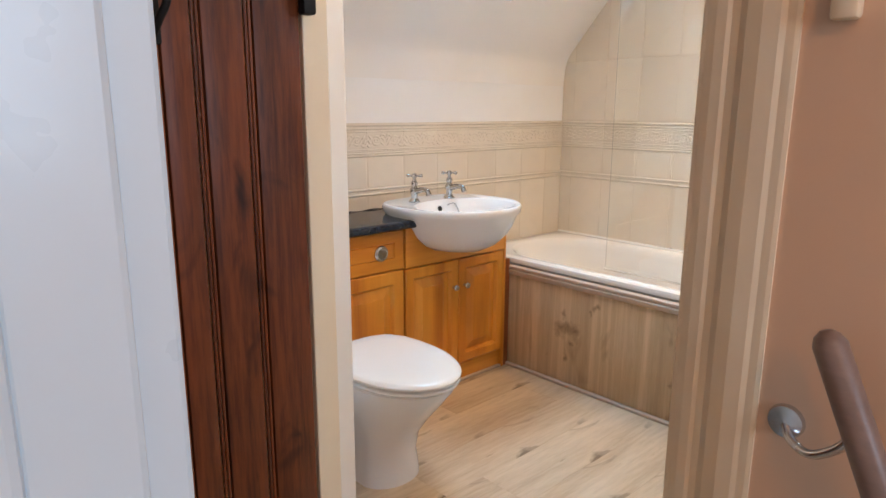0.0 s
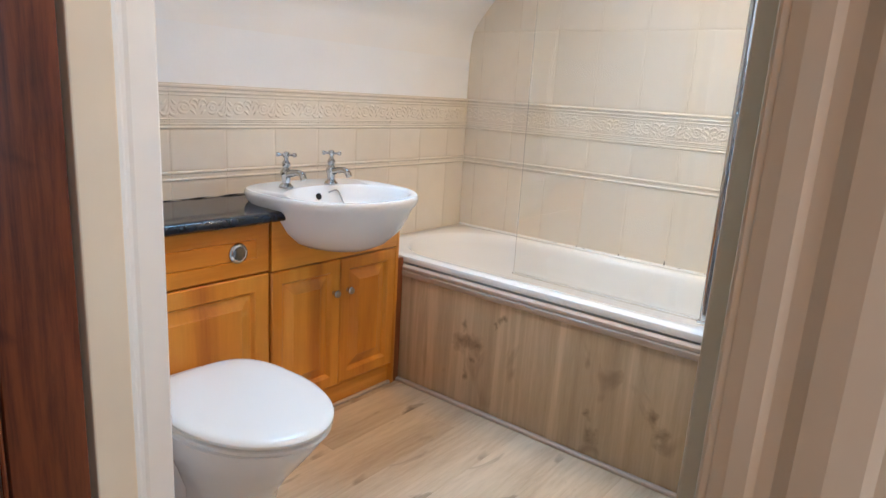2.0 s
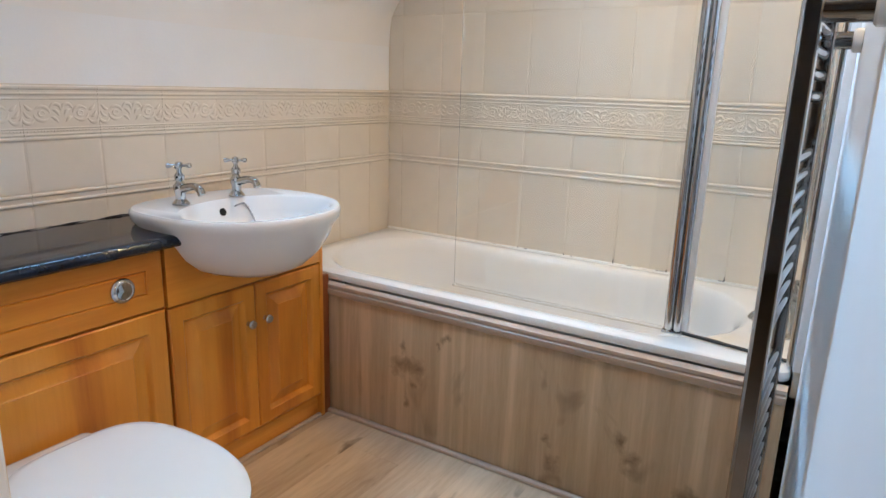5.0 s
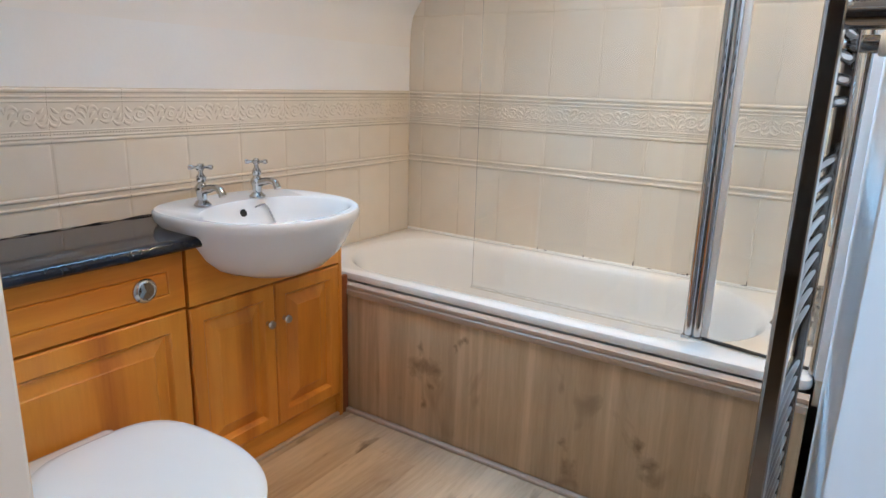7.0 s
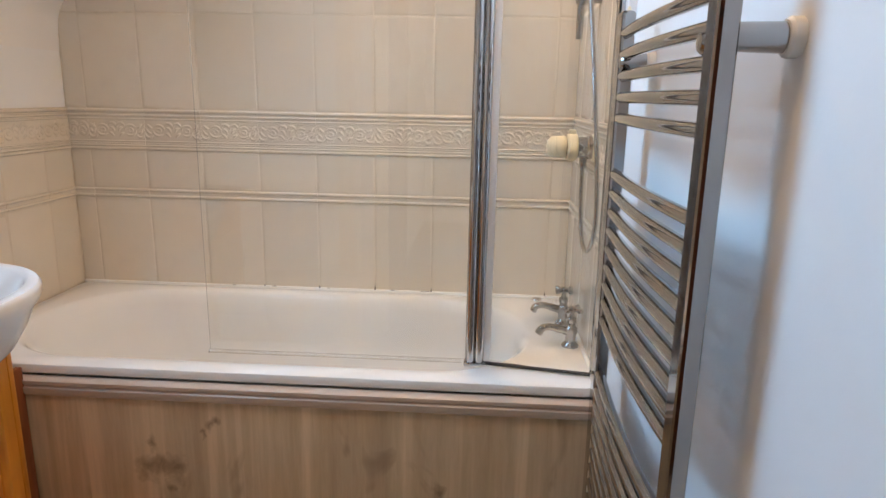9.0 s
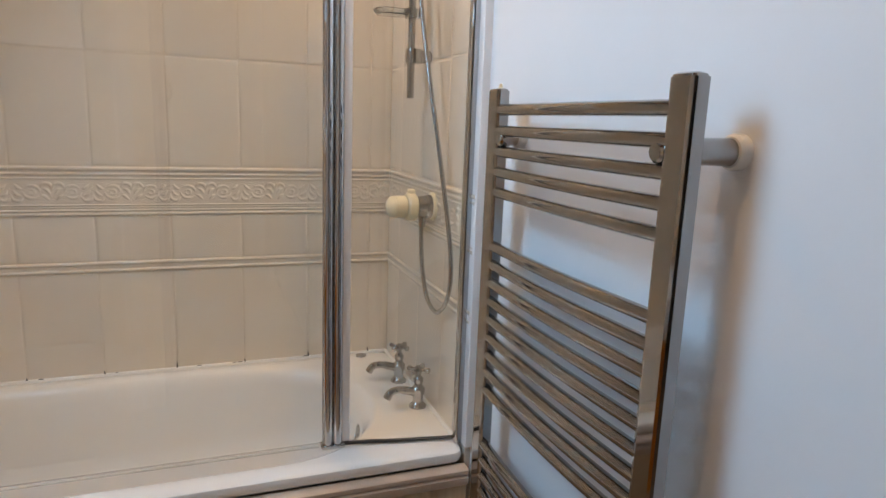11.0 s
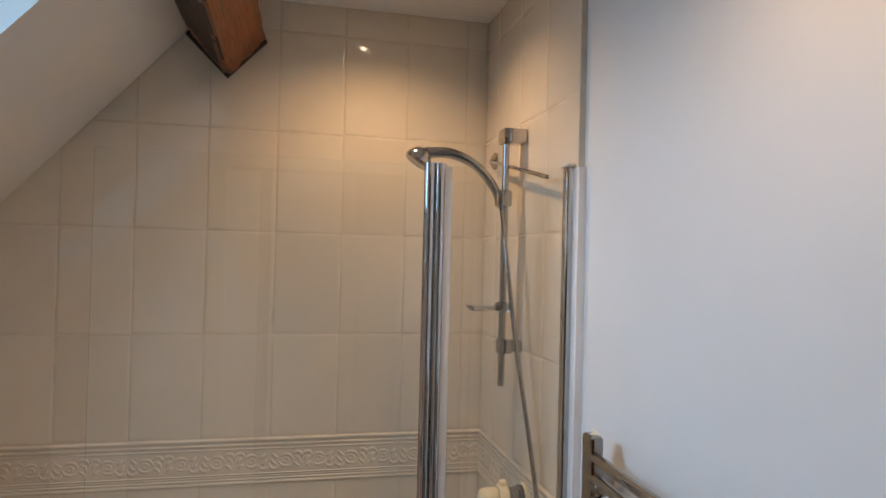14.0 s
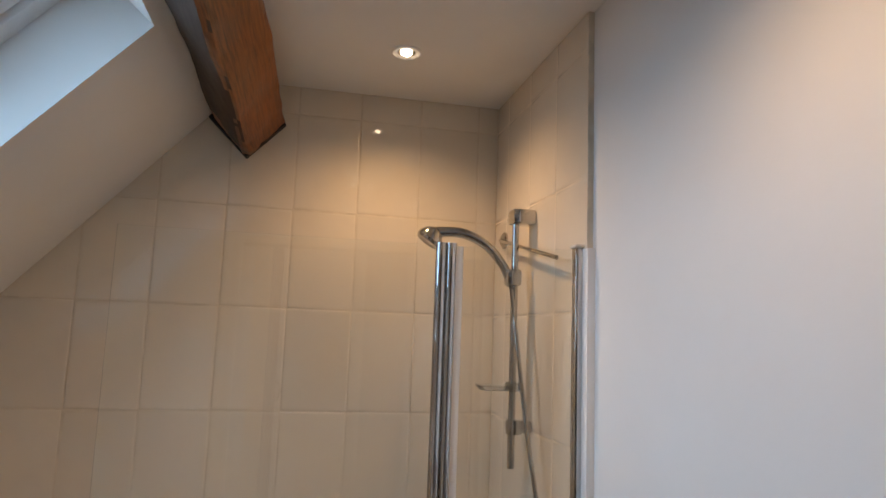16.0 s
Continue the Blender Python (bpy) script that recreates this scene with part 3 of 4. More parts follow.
for k in range(7):
    yy = random.uniform(-0.6, 0.3)
    part("mould_speck", tube([(0.354, yy, 0.0055), (0.354, yy + random.uniform(0.006, 0.02), 0.0055)], 0.0014, 6), RUBBER, seal, "dark mould speck")

# ---- shower screen ----
SX = -0.610
screen = thing("shower_screen", SX, 0.0, RIM, "folding clear glass bath screen with chrome posts", "shower screen")
part("wall_post", box((-0.076, 0.000, 0.004), (-0.048, 0.018, 1.360), 0.004), CHROME, screen)
part("wall_profile", box((-0.101, -0.022, 0.004), (-0.046, 0.003, 1.358), 0.003), WHITE_GLOSS, screen, "white wall profile beside the chrome post")
part("post_cap", box((-0.080, -0.002, 1.360), (-0.046, 0.022, 1.367), 0.003), PLASTIC, screen)
bm = bmesh.new()
for dy in (-0.0115, 0.0115):
    add_tube(bm, [(0.003, 0.298 + dy, 0.004), (0.003, 0.298 + dy, 1.362)], 0.0125, 20)
part("fold_post", bm, CHROME, screen, "ribbed chrome folding post")
part("edge_profile", box((-0.003, 0.259, 0.012), (0.007, 0.2765, 1.356), 0.002), WHITE_GLOSS, screen, "pale edge profile beside the chrome post")
part("post_foot", box((-0.012, 0.270, 0.0), (0.020, 0.326, 0.010), 0.003), CHROME, screen)


def pane(name, a, b, z0, z1, th, parent):
    d = (Vector(b) - Vector(a)).normalized()
    n = Vector((-d.y, d.x)) * th / 2
    poly = [(a[0] + n.x, a[1] + n.y), (b[0] + n.x, b[1] + n.y), (b[0] - n.x, b[1] - n.y), (a[0] - n.x, a[1] - n.y)]
    ob = part(name, prism(poly, "z", z0, z1), GLASS, parent, "clear glass pane", smooth=False)
    ob.visible_shadow = False
    return ob


pane("pane", (-0.062, 0.018), (0.001, 0.261), 0.014, 1.356, 0.003, screen)
pane("pane", (0.003, 0.322), (0.000, 0.985), 0.014, 1.356, 0.003, screen)
part("bottom_seal", tube([(-0.044, 0.012, 0.007), (0.002, 0.285, 0.007)], 0.005, 8), RUBBER, screen, "dark rubber seal")
part("bottom_seal", tube([(0.003, 0.33, 0.007), (0.002, 0.99, 0.007)], 0.004, 8), CLEAR_PLASTIC, screen, "clear plastic seal")

# ---- shower ----
mixer = thing("shower_mixer", -0.422, 0.0, 1.055, "chrome shower valve with ivory plastic knob on the tiles", "shower valve")
AIM = pose(0, 0, 0, -90, 0, 0)
part("back_plate", lathe([(0.001, 0), (0.037, 0), (0.037, 0.006), (0.033, 0.010), (0.001, 0.010)], AIM), IVORY, mixer, "ivory plastic ring at the wall")
part("body", lathe([(0.001, 0.009), (0.031, 0.009), (0.031, 0.020), (0.027, 0.024), (0.027, 0.046), (0.022, 0.050), (0.001, 0.050)], AIM), CHROME, mixer)
part("collar", lathe([(0.001, 0.048), (0.030, 0.048), (0.036, 0.053), (0.036, 0.070), (0.032, 0.075), (0.001, 0.075)], AIM), IVORY, mixer, "ivory plastic collar")
part("collar_lever", box((-0.010, 0.052, 0.030), (0.010, 0.071, 0.046), 0.004), IVORY, mixer, "small ivory stop lever")
part("knob", lathe([(0.001, 0.077), (0.027, 0.077), (0.029, 0.081), (0.029, 0.104), (0.0275, 0.105), (0.0275, 0.107), (0.029, 0.108), (0.026, 0.117), (0.016, 0.125), (0.001, 0.128)], AIM), IVORY, mixer, "ivory plastic turning knob")
part("neck", lathe([(0.001, 0.074), (0.022, 0.074), (0.022, 0.078), (0.001, 0.078)], AIM), RUBBER, mixer, "dark gap behind the knob")
part("outlet", lathe([(0.001, -0.052), (0.009, -0.052), (0.011, -0.026), (0.011, 0), (0.001, 0)], pose(0, 0.030, 0)), CHROME, mixer)

riser = thing("shower_rail", -0.360, 0.0, 1.33, "chrome shower riser rail with hand shower and soap dish", "shower rail")
part("rail", tube([(0, 0.052, 0.0), (0, 0.052, 0.668)], 0.0095, 14), CHROME, riser)
part("top_bracket", box((-0.027, 0.0, 0.644), (0.027, 0.066, 0.684), 0.006), CHROME, riser)
part("bottom_bracket", lathe([(0.001, -0.018), (0.021, -0.018), (0.023, 0.0), (0.021, 0.018), (0.001, 0.018)], pose(0, 0.045, 0.105)), CHROME, riser)
part("bottom_arm", tube([(0, 0.0, 0.105), (0, 0.045, 0.105)], 0.016, 14), CHROME, riser)
part("slider", box((-0.020, 0.036, 0.475), (0.020, 0.078, 0.520), 0.008), CHROME, riser)
dish = part("dish_clip", box((-0.016, 0.034, 0.196), (0.016, 0.070, 0.222), 0.006), CLEAR_PLASTIC, riser, "clear plastic clip")
part("soap_dish", loft([rrect(0.0, 0.105, 0.034, 0.036, 0.025, 0.200, 5), rrect(0.0, 0.105, 0.042, 0.046, 0.03, 0.213, 5), rrect(0.0, 0.105, 0.038, 0.042, 0.028, 0.213, 5), rrect(0.0, 0.105, 0.031, 0.032, 0.024, 0.204, 5)]), CLEAR_PLASTIC, riser, "clear plastic soap dish")
hs = curve_pts([(0.0, 0.062, 0.475), (0.003, 0.085, 0.53), (0.01, 0.135, 0.585), (0.015, 0.20, 0.612), (0.02, 0.268, 0.611)], 6)
part("shower_handle", tube(hs, [0.011 + 0.004 * (i / 24) for i in range(25)], 14), CHROME, riser, "curved chrome hand shower")
part("shower_head", lathe([(0.001, 0.024), (0.013, 0.022), (0.026, 0.012), (0.035, -0.003), (0.037, -0.014), (0.033, -0.021), (0.029, -0.018), (0.001, -0.018)], pose(0.02, 0.280, 0.600, 35, 0, 0)), CHROME, riser)
hose = curve_pts([(0.0, 0.062, 0.475), (-0.045, 0.062, 0.36), (-0.095, 0.045, 0.12), (-0.190, 0.030, -0.16), (-0.255, 0.022, -0.36), (-0.245, 0.020, -0.465), (-0.185, 0.024, -0.525), (-0.115, 0.028, -0.505), (-0.072, 0.030, -0.42), (-0.056, 0.030, -0.325)], 16)
bm = tube(hose, [0.0060 if i % 2 else 0.0056 for i in range(len(hose))], 10)
part("hose", bm, CHROME, riser, "ribbed chrome shower hose")

# stay arm between the tiles and the screen
stay = thing("screen_stay", -0.11, 0.0, 1.965, "chrome stay arm from the tiled wall to the screen", "bracket")
part("flange", lathe([(0.001, 0), (0.026, 0), (0.026, 0.006), (0.012, 0.016), (0.001, 0.018)], pose(0, 0, 0, -90, 0, 0)), CHROME, stay)
part("arm", tube([(0, 0.010, 0), (-0.03, 0.026, -0.006), (-0.25, 0.030, -0.053), (-0.490, 0.030, -0.106)], 0.0055, 12), CHROME, stay)

# ---- towel radiator ----
rad = thing("towel_radiator", -1.1250, -0.012, 0.22, "chrome ladder towel radiator with curved rungs on the white wall", "radiator")
RW, RY, RTOP = 0.2585, 0.044, 1.113
for s in (-1, 1):
    prof = [(s * RW + u, RY + v) for u, v in ((-0.020, -0.009), (0.020, -0.009), (0.022, -0.007), (0.022, 0.010), (0.020, 0.014), (0.015, 0.0155), (-0.015, 0.0155), (-0.020, 0.014), (-0.022, 0.010), (-0.022, -0.007))]
    up = part("upright", prism(prof, "z", 0, RTOP), RADIATOR_CHROME, rad, smooth=False)
    if s > 0:
        part("vent_cap", lathe([(0.001, RTOP), (0.011, RTOP), (0.010, RTOP + 0.004), (0.004, RTOP + 0.007), (0.003, RTOP + 0.013), (0.001, RTOP + 0.014)], Matrix.Translation((s * RW, RY, 0)), 12), IVORY, up, "small off-white vent plug")
    part("end_cap", loft([rrect(s * RW, RY + 0.003, 0.021, 0.012, 0.006, RTOP, 4), rrect(s * RW, RY + 0.003, 0.020, 0.011, 0.006, RTOP + 0.003, 4), rrect(s * RW, RY + 0.003, 0.016, 0.007, 0.005, RTOP + 0.005, 4)]), RADIATOR_CHROME, up)
    arm = part("wall_bracket", tube([(s * (RW + 0.004), -0.045, RTOP - 0.085), (s * (RW + 0.004), RY - 0.008, RTOP - 0.085)], [0.018, 0.016], 16), RADIATOR_CHROME, rad)
    part("bracket_collar", lathe([(0.001, 0), (0.0225, 0), (0.0225, 0.012), (0.019, 0.016), (0.001, 0.016)], pose(s * (RW + 0.006), -0.034 if s < 0 else -0.010, RTOP - 0.085, -90, 0, 0), 16), PLASTIC, arm, "white collar at the wall")
    part("clip", lathe([(0.001, 0), (0.0145, 0), (0.0145, 0.016), (0.011, 0.020), (0.001, 0.021)], pose(s * (RW - 0.034), RY - 0.004, RTOP - 0.088, -90, 0, 0), 16), RADIATOR_CHROME, rad)
    part("valve", lathe([(0.001, 0), (0.012, 0), (0.012, 0.05), (0.017, 0.055), (0.017, 0.09), (0.001, 0.092)], Matrix.Translation((s * RW, RY, -0.085)), 14), RADIATOR_CHROME, rad)
RUNGS = [1.298 - 0.0385 * k for k in range(5)] + [1.038 - 0.037 * k for k in range(9)] + [0.622 - 0.0352 * k for k in range(11)]
for z in RUNGS:
    pts = [(-RW + 2 * RW * k / 12, RY + 0.004 + 0.010 * math.sin(math.pi * k / 12), z - 0.22) for k in range(13)]
    part("rung", tube(pts, 0.0105, 12, cap=False), RADIATOR_CHROME, rad)

# ---- vanity units ----
VY = 1.40


def raised_panel(bm, x0, x1, z0, z1, y, frame_w=0.055, depth=0.018):
    """Cabinet front with a sunk and raised middle, facing -y."""
    loops = [(0, 0.0, 0.004), (0.004, 0.0, 0.0), (frame_w - 0.010, 0.0, 0.0), (frame_w - 0.006, 0.0, 0.004), (frame_w, 0.0, 0.0135), (frame_w + 0.005, 0.0, 0.0135), (frame_w + 0.036, 0.0, 0.004), (frame_w + 0.039, 0.0, 0.002)]
    prev = None
    back = [bm.verts.new(p) for p in ((x0, y + depth, z0), (x1, y + depth, z0), (x1, y + depth, z1), (x0, y + depth, z1))]
    bm.faces.new(back)
    prev = back
    for inset, _, dep in loops:
        ring = [bm.verts.new(p) for p in ((x0 + inset, y + dep, z0 + inset), (x1 - inset, y + dep, z0 + inset), (x1 - inset, y + dep, z1 - inset), (x0 + inset, y + dep, z1 - inset))]
        for j in range(4):
            bm.faces.new((prev[j], prev[(j + 1) % 4], ring[(j + 1) % 4], ring[j]))
        prev = ring
    bm.faces.new(prev)
    return bm


def flat_front(bm, x0, x1, z0, z1, y, frame_w=0.035, depth=0.018):
    """Drawer-like front with a fine groove round its middle."""
    prev = [bm.verts.new(p) for p in ((x0, y + depth, z0), (x1, y + depth, z0), (x1, y + depth, z1), (x0, y + depth, z1))]
    bm.faces.new(prev)
    for inset, dep in ((0, 0.003), (0.003, 0), (frame_w, 0), (frame_w + 0.003, 0.004), (frame_w + 0.006, 0.0)):
        ring = [bm.verts.new(p) for p in ((x0 + inset, y + dep, z0 + inset), (x1 - inset, y + dep, z0 + inset), (x1 - inset, y + dep, z1 - inset), (x0 + inset, y + dep, z1 - inset))]
        for j in range(4):
            bm.faces.new((prev[j], prev[(j + 1) % 4], ring[(j + 1) % 4], ring[j]))
        prev = ring
    bm.faces.new(prev)
    return bm


KNOB = [(0.001, 0), (0.008, 0), (0.006, 0.006), (0.006, 0.010), (0.012, 0.014), (0.014, 0.019), (0.011, 0.024), (0.001, 0.026)]


unit = thing("basin_unit", -1.074, VY, 0.0, "varnished pine vanity cabinet with two raised-panel doors", "cabinet")
part("body", box((-0.287, 0.018, 0.075), (0.287, 0.298, 0.582)), PINE, unit)
for sx in (-1, 1):
    part("body_cheek", box((0.250 if sx > 0 else -0.287, 0.018, 0.582), (0.287 if sx > 0 else -0.250, 0.298, 0.728)), PINE, unit)
arc = [(0.236, 0.725), (0.222, 0.697), (0.199, 0.668), (0.165, 0.640), (0.120, 0.618), (0.06, 0.606), (0.0, 0.603)]
notch = arc + [(-x, z) for x, z in arc[-2::-1]]
part("false_front", prism([(-0.285, 0.567), (0.285, 0.567), (0.285, 0.725)] + [(x - 0.011, z) for x, z in notch] + [(-0.285, 0.725)], "y", 0.0, 0.018), PINE_X, unit, "plain fascia cut round the basin")
for x0, x1, kx in ((-0.285, 0.0045, -0.025), (0.0075, 0.285, 0.040)):
    dr = part("door", raised_panel(bmesh.new(), x0, x1, 0.092, 0.560, 0.0, 0.05), PINE, unit, smooth=False)
    part("knob", lathe(KNOB, pose(kx, 0.0, 0.444, 90, 0, 0), 18), SATIN, dr, "round satin metal knob")
part("floor_bead", box((-0.287, 0.006, 0.0), (0.300, 0.022, 0.012), 0.005), TRIM_BEIGE, unit, "pale bead along the floor")
part("plinth", box((-0.287, 0.022, 0.0), (0.287, 0.045, 0.085), 0.002), PINE_X, unit)
part("side_panel", box((0.289, 0.004, 0.0), (0.305, 0.298, 0.728), 0.002), PINE, unit, "darker pine end panel")
part("filler", box((0.305, 0.008, 0.0), (0.338, 0.024, 0.512), 0.002), PINE_DARK, unit, "reddish filler strip next to the bath")

wc = thing("toilet_unit", -1.68, VY, 0.0, "varnished pine cistern cabinet with chrome flush button", "cabinet")
part("body", box((-0.312, 0.018, 0.075), (0.314, 0.298, 0.728)), PINE, wc)
part("flush_panel", flat_front(bmesh.new(), -0.312, 0.312, 0.572, 0.725, 0.0, 0.045), PINE_X, wc, "upper front with a fine routed line")
part("front_panel", raised_panel(bmesh.new(), -0.312, 0.312, 0.085, 0.565, 0.0, 0.06), PINE, wc, smooth=False)
bt = part("flush_button", lathe([(0.001, 0), (0.031, 0), (0.031, 0.006), (0.026, 0.012), (0.022, 0.013), (0.020, 0.011), (0.001, 0.012)], pose(0.200, 0.0, 0.645, 90, 0, 0), 28), CHROME, wc, "round chrome flush button")
part("plinth", box((-0.312, 0.022, 0.0), (0.314, 0.045, 0.085), 0.002), PINE_X, wc)

worktop = thing("worktop", -1.62, VY, 0.729, "glossy blue-black laminate worktop with rounded front edge", "worktop")
part("slab", box((DOOR_X1 + 1.62, -0.008, 0.0), (0.385, 0.298, 0.030)), WORKTOP, worktop, smooth=False)
part("front_edge", prism([(-0.0085, 0.0), (-0.024, 0.001), (-0.030, 0.007), (-0.031, 0.016), (-0.028, 0.024), (-0.020, 0.0295), (-0.0085, 0.030)], "x", DOOR_X1 + 1.62, 0.385), WORKTOP, worktop, "rounded glossy front edge")
tagged(link_mesh("worktop_sealant", tube([(DOOR_X1, 1.697, 0.760)] + [(-1.95 + 0.035 * k, 1.697, 0.7605 + 0.002 * math.sin(k * 2.1)) for k in range(20)] + [(-1.23, 1.697, 0.760)], [0.0016 + 0.0013 * math.sin(k * 1.7) for k in range(22)], 8), RUBBER), "dark uneven bead of old sealant behind the worktop", "sealant")

# ---- basin ----
basin = thing("basin", -1.088, 1.40, 0.73, "white ceramic semi-recessed basin set in the pine unit", "basin")
BX, BF, BB, BZ = 0.270, -0.262, 0.262, 0.072


def basin_loop(k, z, n=48):
    """Rounded front, flatter back; k scales it."""
    pts = []
    for i in range(n):
        a = 2 * math.pi * i / n
        c, s = math.cos(a), math.sin(a)
        if s < 0:
            x = BX * math.copysign(abs(c) ** 0.92, c)
            y = (BF - 0.02) * abs(s) ** 0.95 + 0.02
        else:
            x = BX * math.copysign(abs(c) ** 0.75, c)
            y = 0.02 + (BB - 0.02) * abs(s) ** 0.55
        pts.append((x * k, y * k, z))
    return pts


def bowl_loop(kx, y0, y1, z, n=48):
    return [(kx * math.cos(2 * math.pi * i / n), (y0 + y1) / 2 + (y1 - y0) / 2 * math.sin(2 * math.pi * i / n), z) for i in range(n)]


def front_loop(kx, yf, yb, z, n=48):
    pts = []
    for i in range(n):
        a = 2 * math.pi * i / n
        c, s = math.cos(a), math.sin(a)
        pts.append((kx * c, (yf - 0.02) * abs(s) + 0.02 if s < 0 else 0.02 + (yb - 0.02) * s ** 0.55, z))
    return pts


rings = [front_loop(0.06, -0.080, 0.05, -0.118), front_loop(0.115, -0.130, 0.10, -0.111), front_loop(0.168, -0.176, 0.20, -0.088), front_loop(0.212, -0.214, 0.24, -0.050), front_loop(0.240, -0.238, 0.255, -0.008), front_loop(0.256, -0.252, 0.26, 0.028),
         basin_loop(0.982, 0.042), basin_loop(0.992, 0.052), basin_loop(0.996, 0.060), basin_loop(0.990, 0.067), basin_loop(0.974, BZ),
         bowl_loop(0.236, -0.231, 0.118, BZ - 0.001), bowl_loop(0.226, -0.222, 0.111, BZ - 0.008), bowl_loop(0.206, -0.205, 0.098, BZ - 0.045), bowl_loop(0.170, -0.170, 0.080, BZ - 0.095), bowl_loop(0.105, -0.110, 0.040, BZ - 0.130), bowl_loop(0.03, -0.06, 0.0, BZ - 0.138)]
part("bowl", loft(rings), CERAMIC, basin)
part("overflow_hole", lathe([(0.001, 0), (0.0115, 0), (0.0115, 0.003), (0.001, 0.003)], pose(0.0, 0.101, BZ - 0.036, 72, 0, 0), 18), DARK, basin, "dark round overflow hole")
part("waste", lathe([(0.001, 0), (0.025, 0), (0.022, 0.003), (0.001, 0.002)], pose(0, -0.03, BZ - 0.136), 18), CHROME, basin, "chrome waste ring")
chain = curve_pts([(0.045, 0.118, 0.070), (0.045, 0.108, 0.045), (0.050, 0.098, 0.050), (0.075, 0.090, 0.052), (0.085, 0.070, 0.015), (0.09, 0.055, -0.025)], 8)
part("plug_chain", tube(chain, [0.0034 if i % 2 else 0.0018 for i in range(len(chain))], 6), CHROME, basin, "thin chrome plug chain", smooth=False)
part("plug", lathe([(0.001, 0), (0.018, 0), (0.020, 0.006), (0.001, 0.008)], pose(0.088, 0.045, -0.045, 40, 0, 0), 16), CHROME, basin, "chrome plug lying in the bowl")
pillar_tap(-1.208, 1.525, 0.803, "chrome pillar tap with crosshead on the basin", 1.0, 180, "basin taps")
pillar_tap(-1.014, 1.522, 0.803, "chrome pillar tap with crosshead on the basin", 1.0, 180, "basin taps")

# ---- toilet ----
toilet = thing("toilet", -1.712, 1.040, 0.0, "white ceramic back-to-wall toilet with closed plastic lid", "toilet")


def egg(w, yf, yb, z, n=48, sq=0.75, taper=0.0, cx=0.0):
    """Egg-shaped loop, round at the front, squarer and narrower at the back."""
    pts = []
    for i in range(n):
        a = 2 * math.pi * i / n
        c, s = math.cos(a), math.sin(a)
        if s < 0:
            pts.append((cx + w * c, yf * abs(s), z))
        else:
            pts.append((cx + w * math.copysign(abs(c) ** sq, c) * (1 - taper * s), yb * s ** sq, z))
    return pts


part("pan", loft([egg(w, yf, 0.150, z, sq=0.6, cx=-0.022 * (1 - z / 0.36)) for w, yf, z in ((0.108, -0.086, 0.0), (0.105, -0.082, 0.03), (0.094, -0.072, 0.085), (0.099, -0.088, 0.155), (0.126, -0.135, 0.22), (0.156, -0.190, 0.285), (0.171, -0.226, 0.332), (0.174, -0.234, 0.352), (0.168, -0.226, 0.358))]), CERAMIC, toilet)
part("pan_back", box((-0.105, 0.02, 0.0), (0.085, 0.356, 0.262), 0.02, 3), CERAMIC, toilet)
part("pan_shelf", box((-0.115, 0.10, 0.262), (0.115, 0.356, 0.340), 0.025, 3), CERAMIC, toilet, "flat ceramic shelf behind the seat")
part("seat", loft([egg(w, yf, yb, z, sq=0.5, taper=0.06) for w, yf, yb, z in ((0.172, -0.245, 0.216, 0.360), (0.178, -0.253, 0.222, 0.365), (0.178, -0.253, 0.222, 0.372), (0.172, -0.247, 0.216, 0.376))]), PLASTIC, toilet, "white plastic seat ring")
part("lid", loft([egg(w, yf, yb, z, sq=sq, taper=0.06) for w, yf, yb, z, sq in ((0.172, -0.248, 0.222, 0.379, 0.55), (0.179, -0.256, 0.228, 0.3825, 0.55), (0.1795, -0.256, 0.229, 0.389, 0.55), (0.175, -0.250, 0.224, 0.395, 0.55), (0.163, -0.232, 0.210, 0.3985, 0.6), (0.128, -0.18, 0.165, 0.401, 0.65), (0.06, -0.08, 0.07, 0.402, 0.8))]), PLASTIC, toilet, "closed white plastic lid")
for s in (-1, 1):
    part("hinge", lathe([(0.001, 0), (0.014, 0), (0.014, 0.030), (0.010, 0.036), (0.001, 0.037)], Matrix.Translation((s * 0.075, 0.235, 0.338)), 14), PLASTIC, toilet)
    part("bolt_cap", lathe([(0.001, 0), (0.012, 0), (0.010, 0.008), (0.001, 0.010)], pose(s * 0.095 - 0.010, 0.10, 0.045, 0, s * 90, 0), 12), PLASTIC, toilet)

# ---- beam ----
beam = thing("ceiling_beam", 0.0, 0.800, 2.303, "old dark stained oak beam along the sloping ceiling", "beam")
random.seed(4)
rings = []
N = 150
base = [Vector(p) for p in ((-0.010, -0.114), (0.010, -0.110), (0.100, -0.012), (0.106, 0.012), (0.012, 0.110), (-0.012, 0.112), (-0.100, 0.018), (-0.106, -0.004))]
for i in range(N):
    x = -0.024 - 2.07 * (i / (N - 1)) ** 1.25
    ring, slim = [], 1.0 - 0.24 * min(1.0, -x / 0.8)
    for j, p in enumerate(base):
        q = base[(j + 1) % 8]
        cuts = 9 if (q - p).length > 0.05 else 2
        for c in range(cuts):
            d = p.lerp(q, c / cuts)
            k = 1 + 0.06 * noise.noise((x * 2.2, d.x * 9, d.y * 9))
            k += 0.05 * noise.noise((x * 7.0, d.x * 45, d.y * 45)) + 0.035 * abs(noise.noise((x * 11.0, d.x * 120, d.y * 120)))
            k -= 0.10 * max(0.0, noise.noise((x * 5.0 + 9, d.x * 70, d.y * 70)) - 0.28)
            w = 0.012 * noise.noise((x * 3.0, 7.0, 2.0))
            ring.append((x, d.x * k * (slim if d.x < 0 else 1.0) + w, d.y * k))
    rings.append(ring)
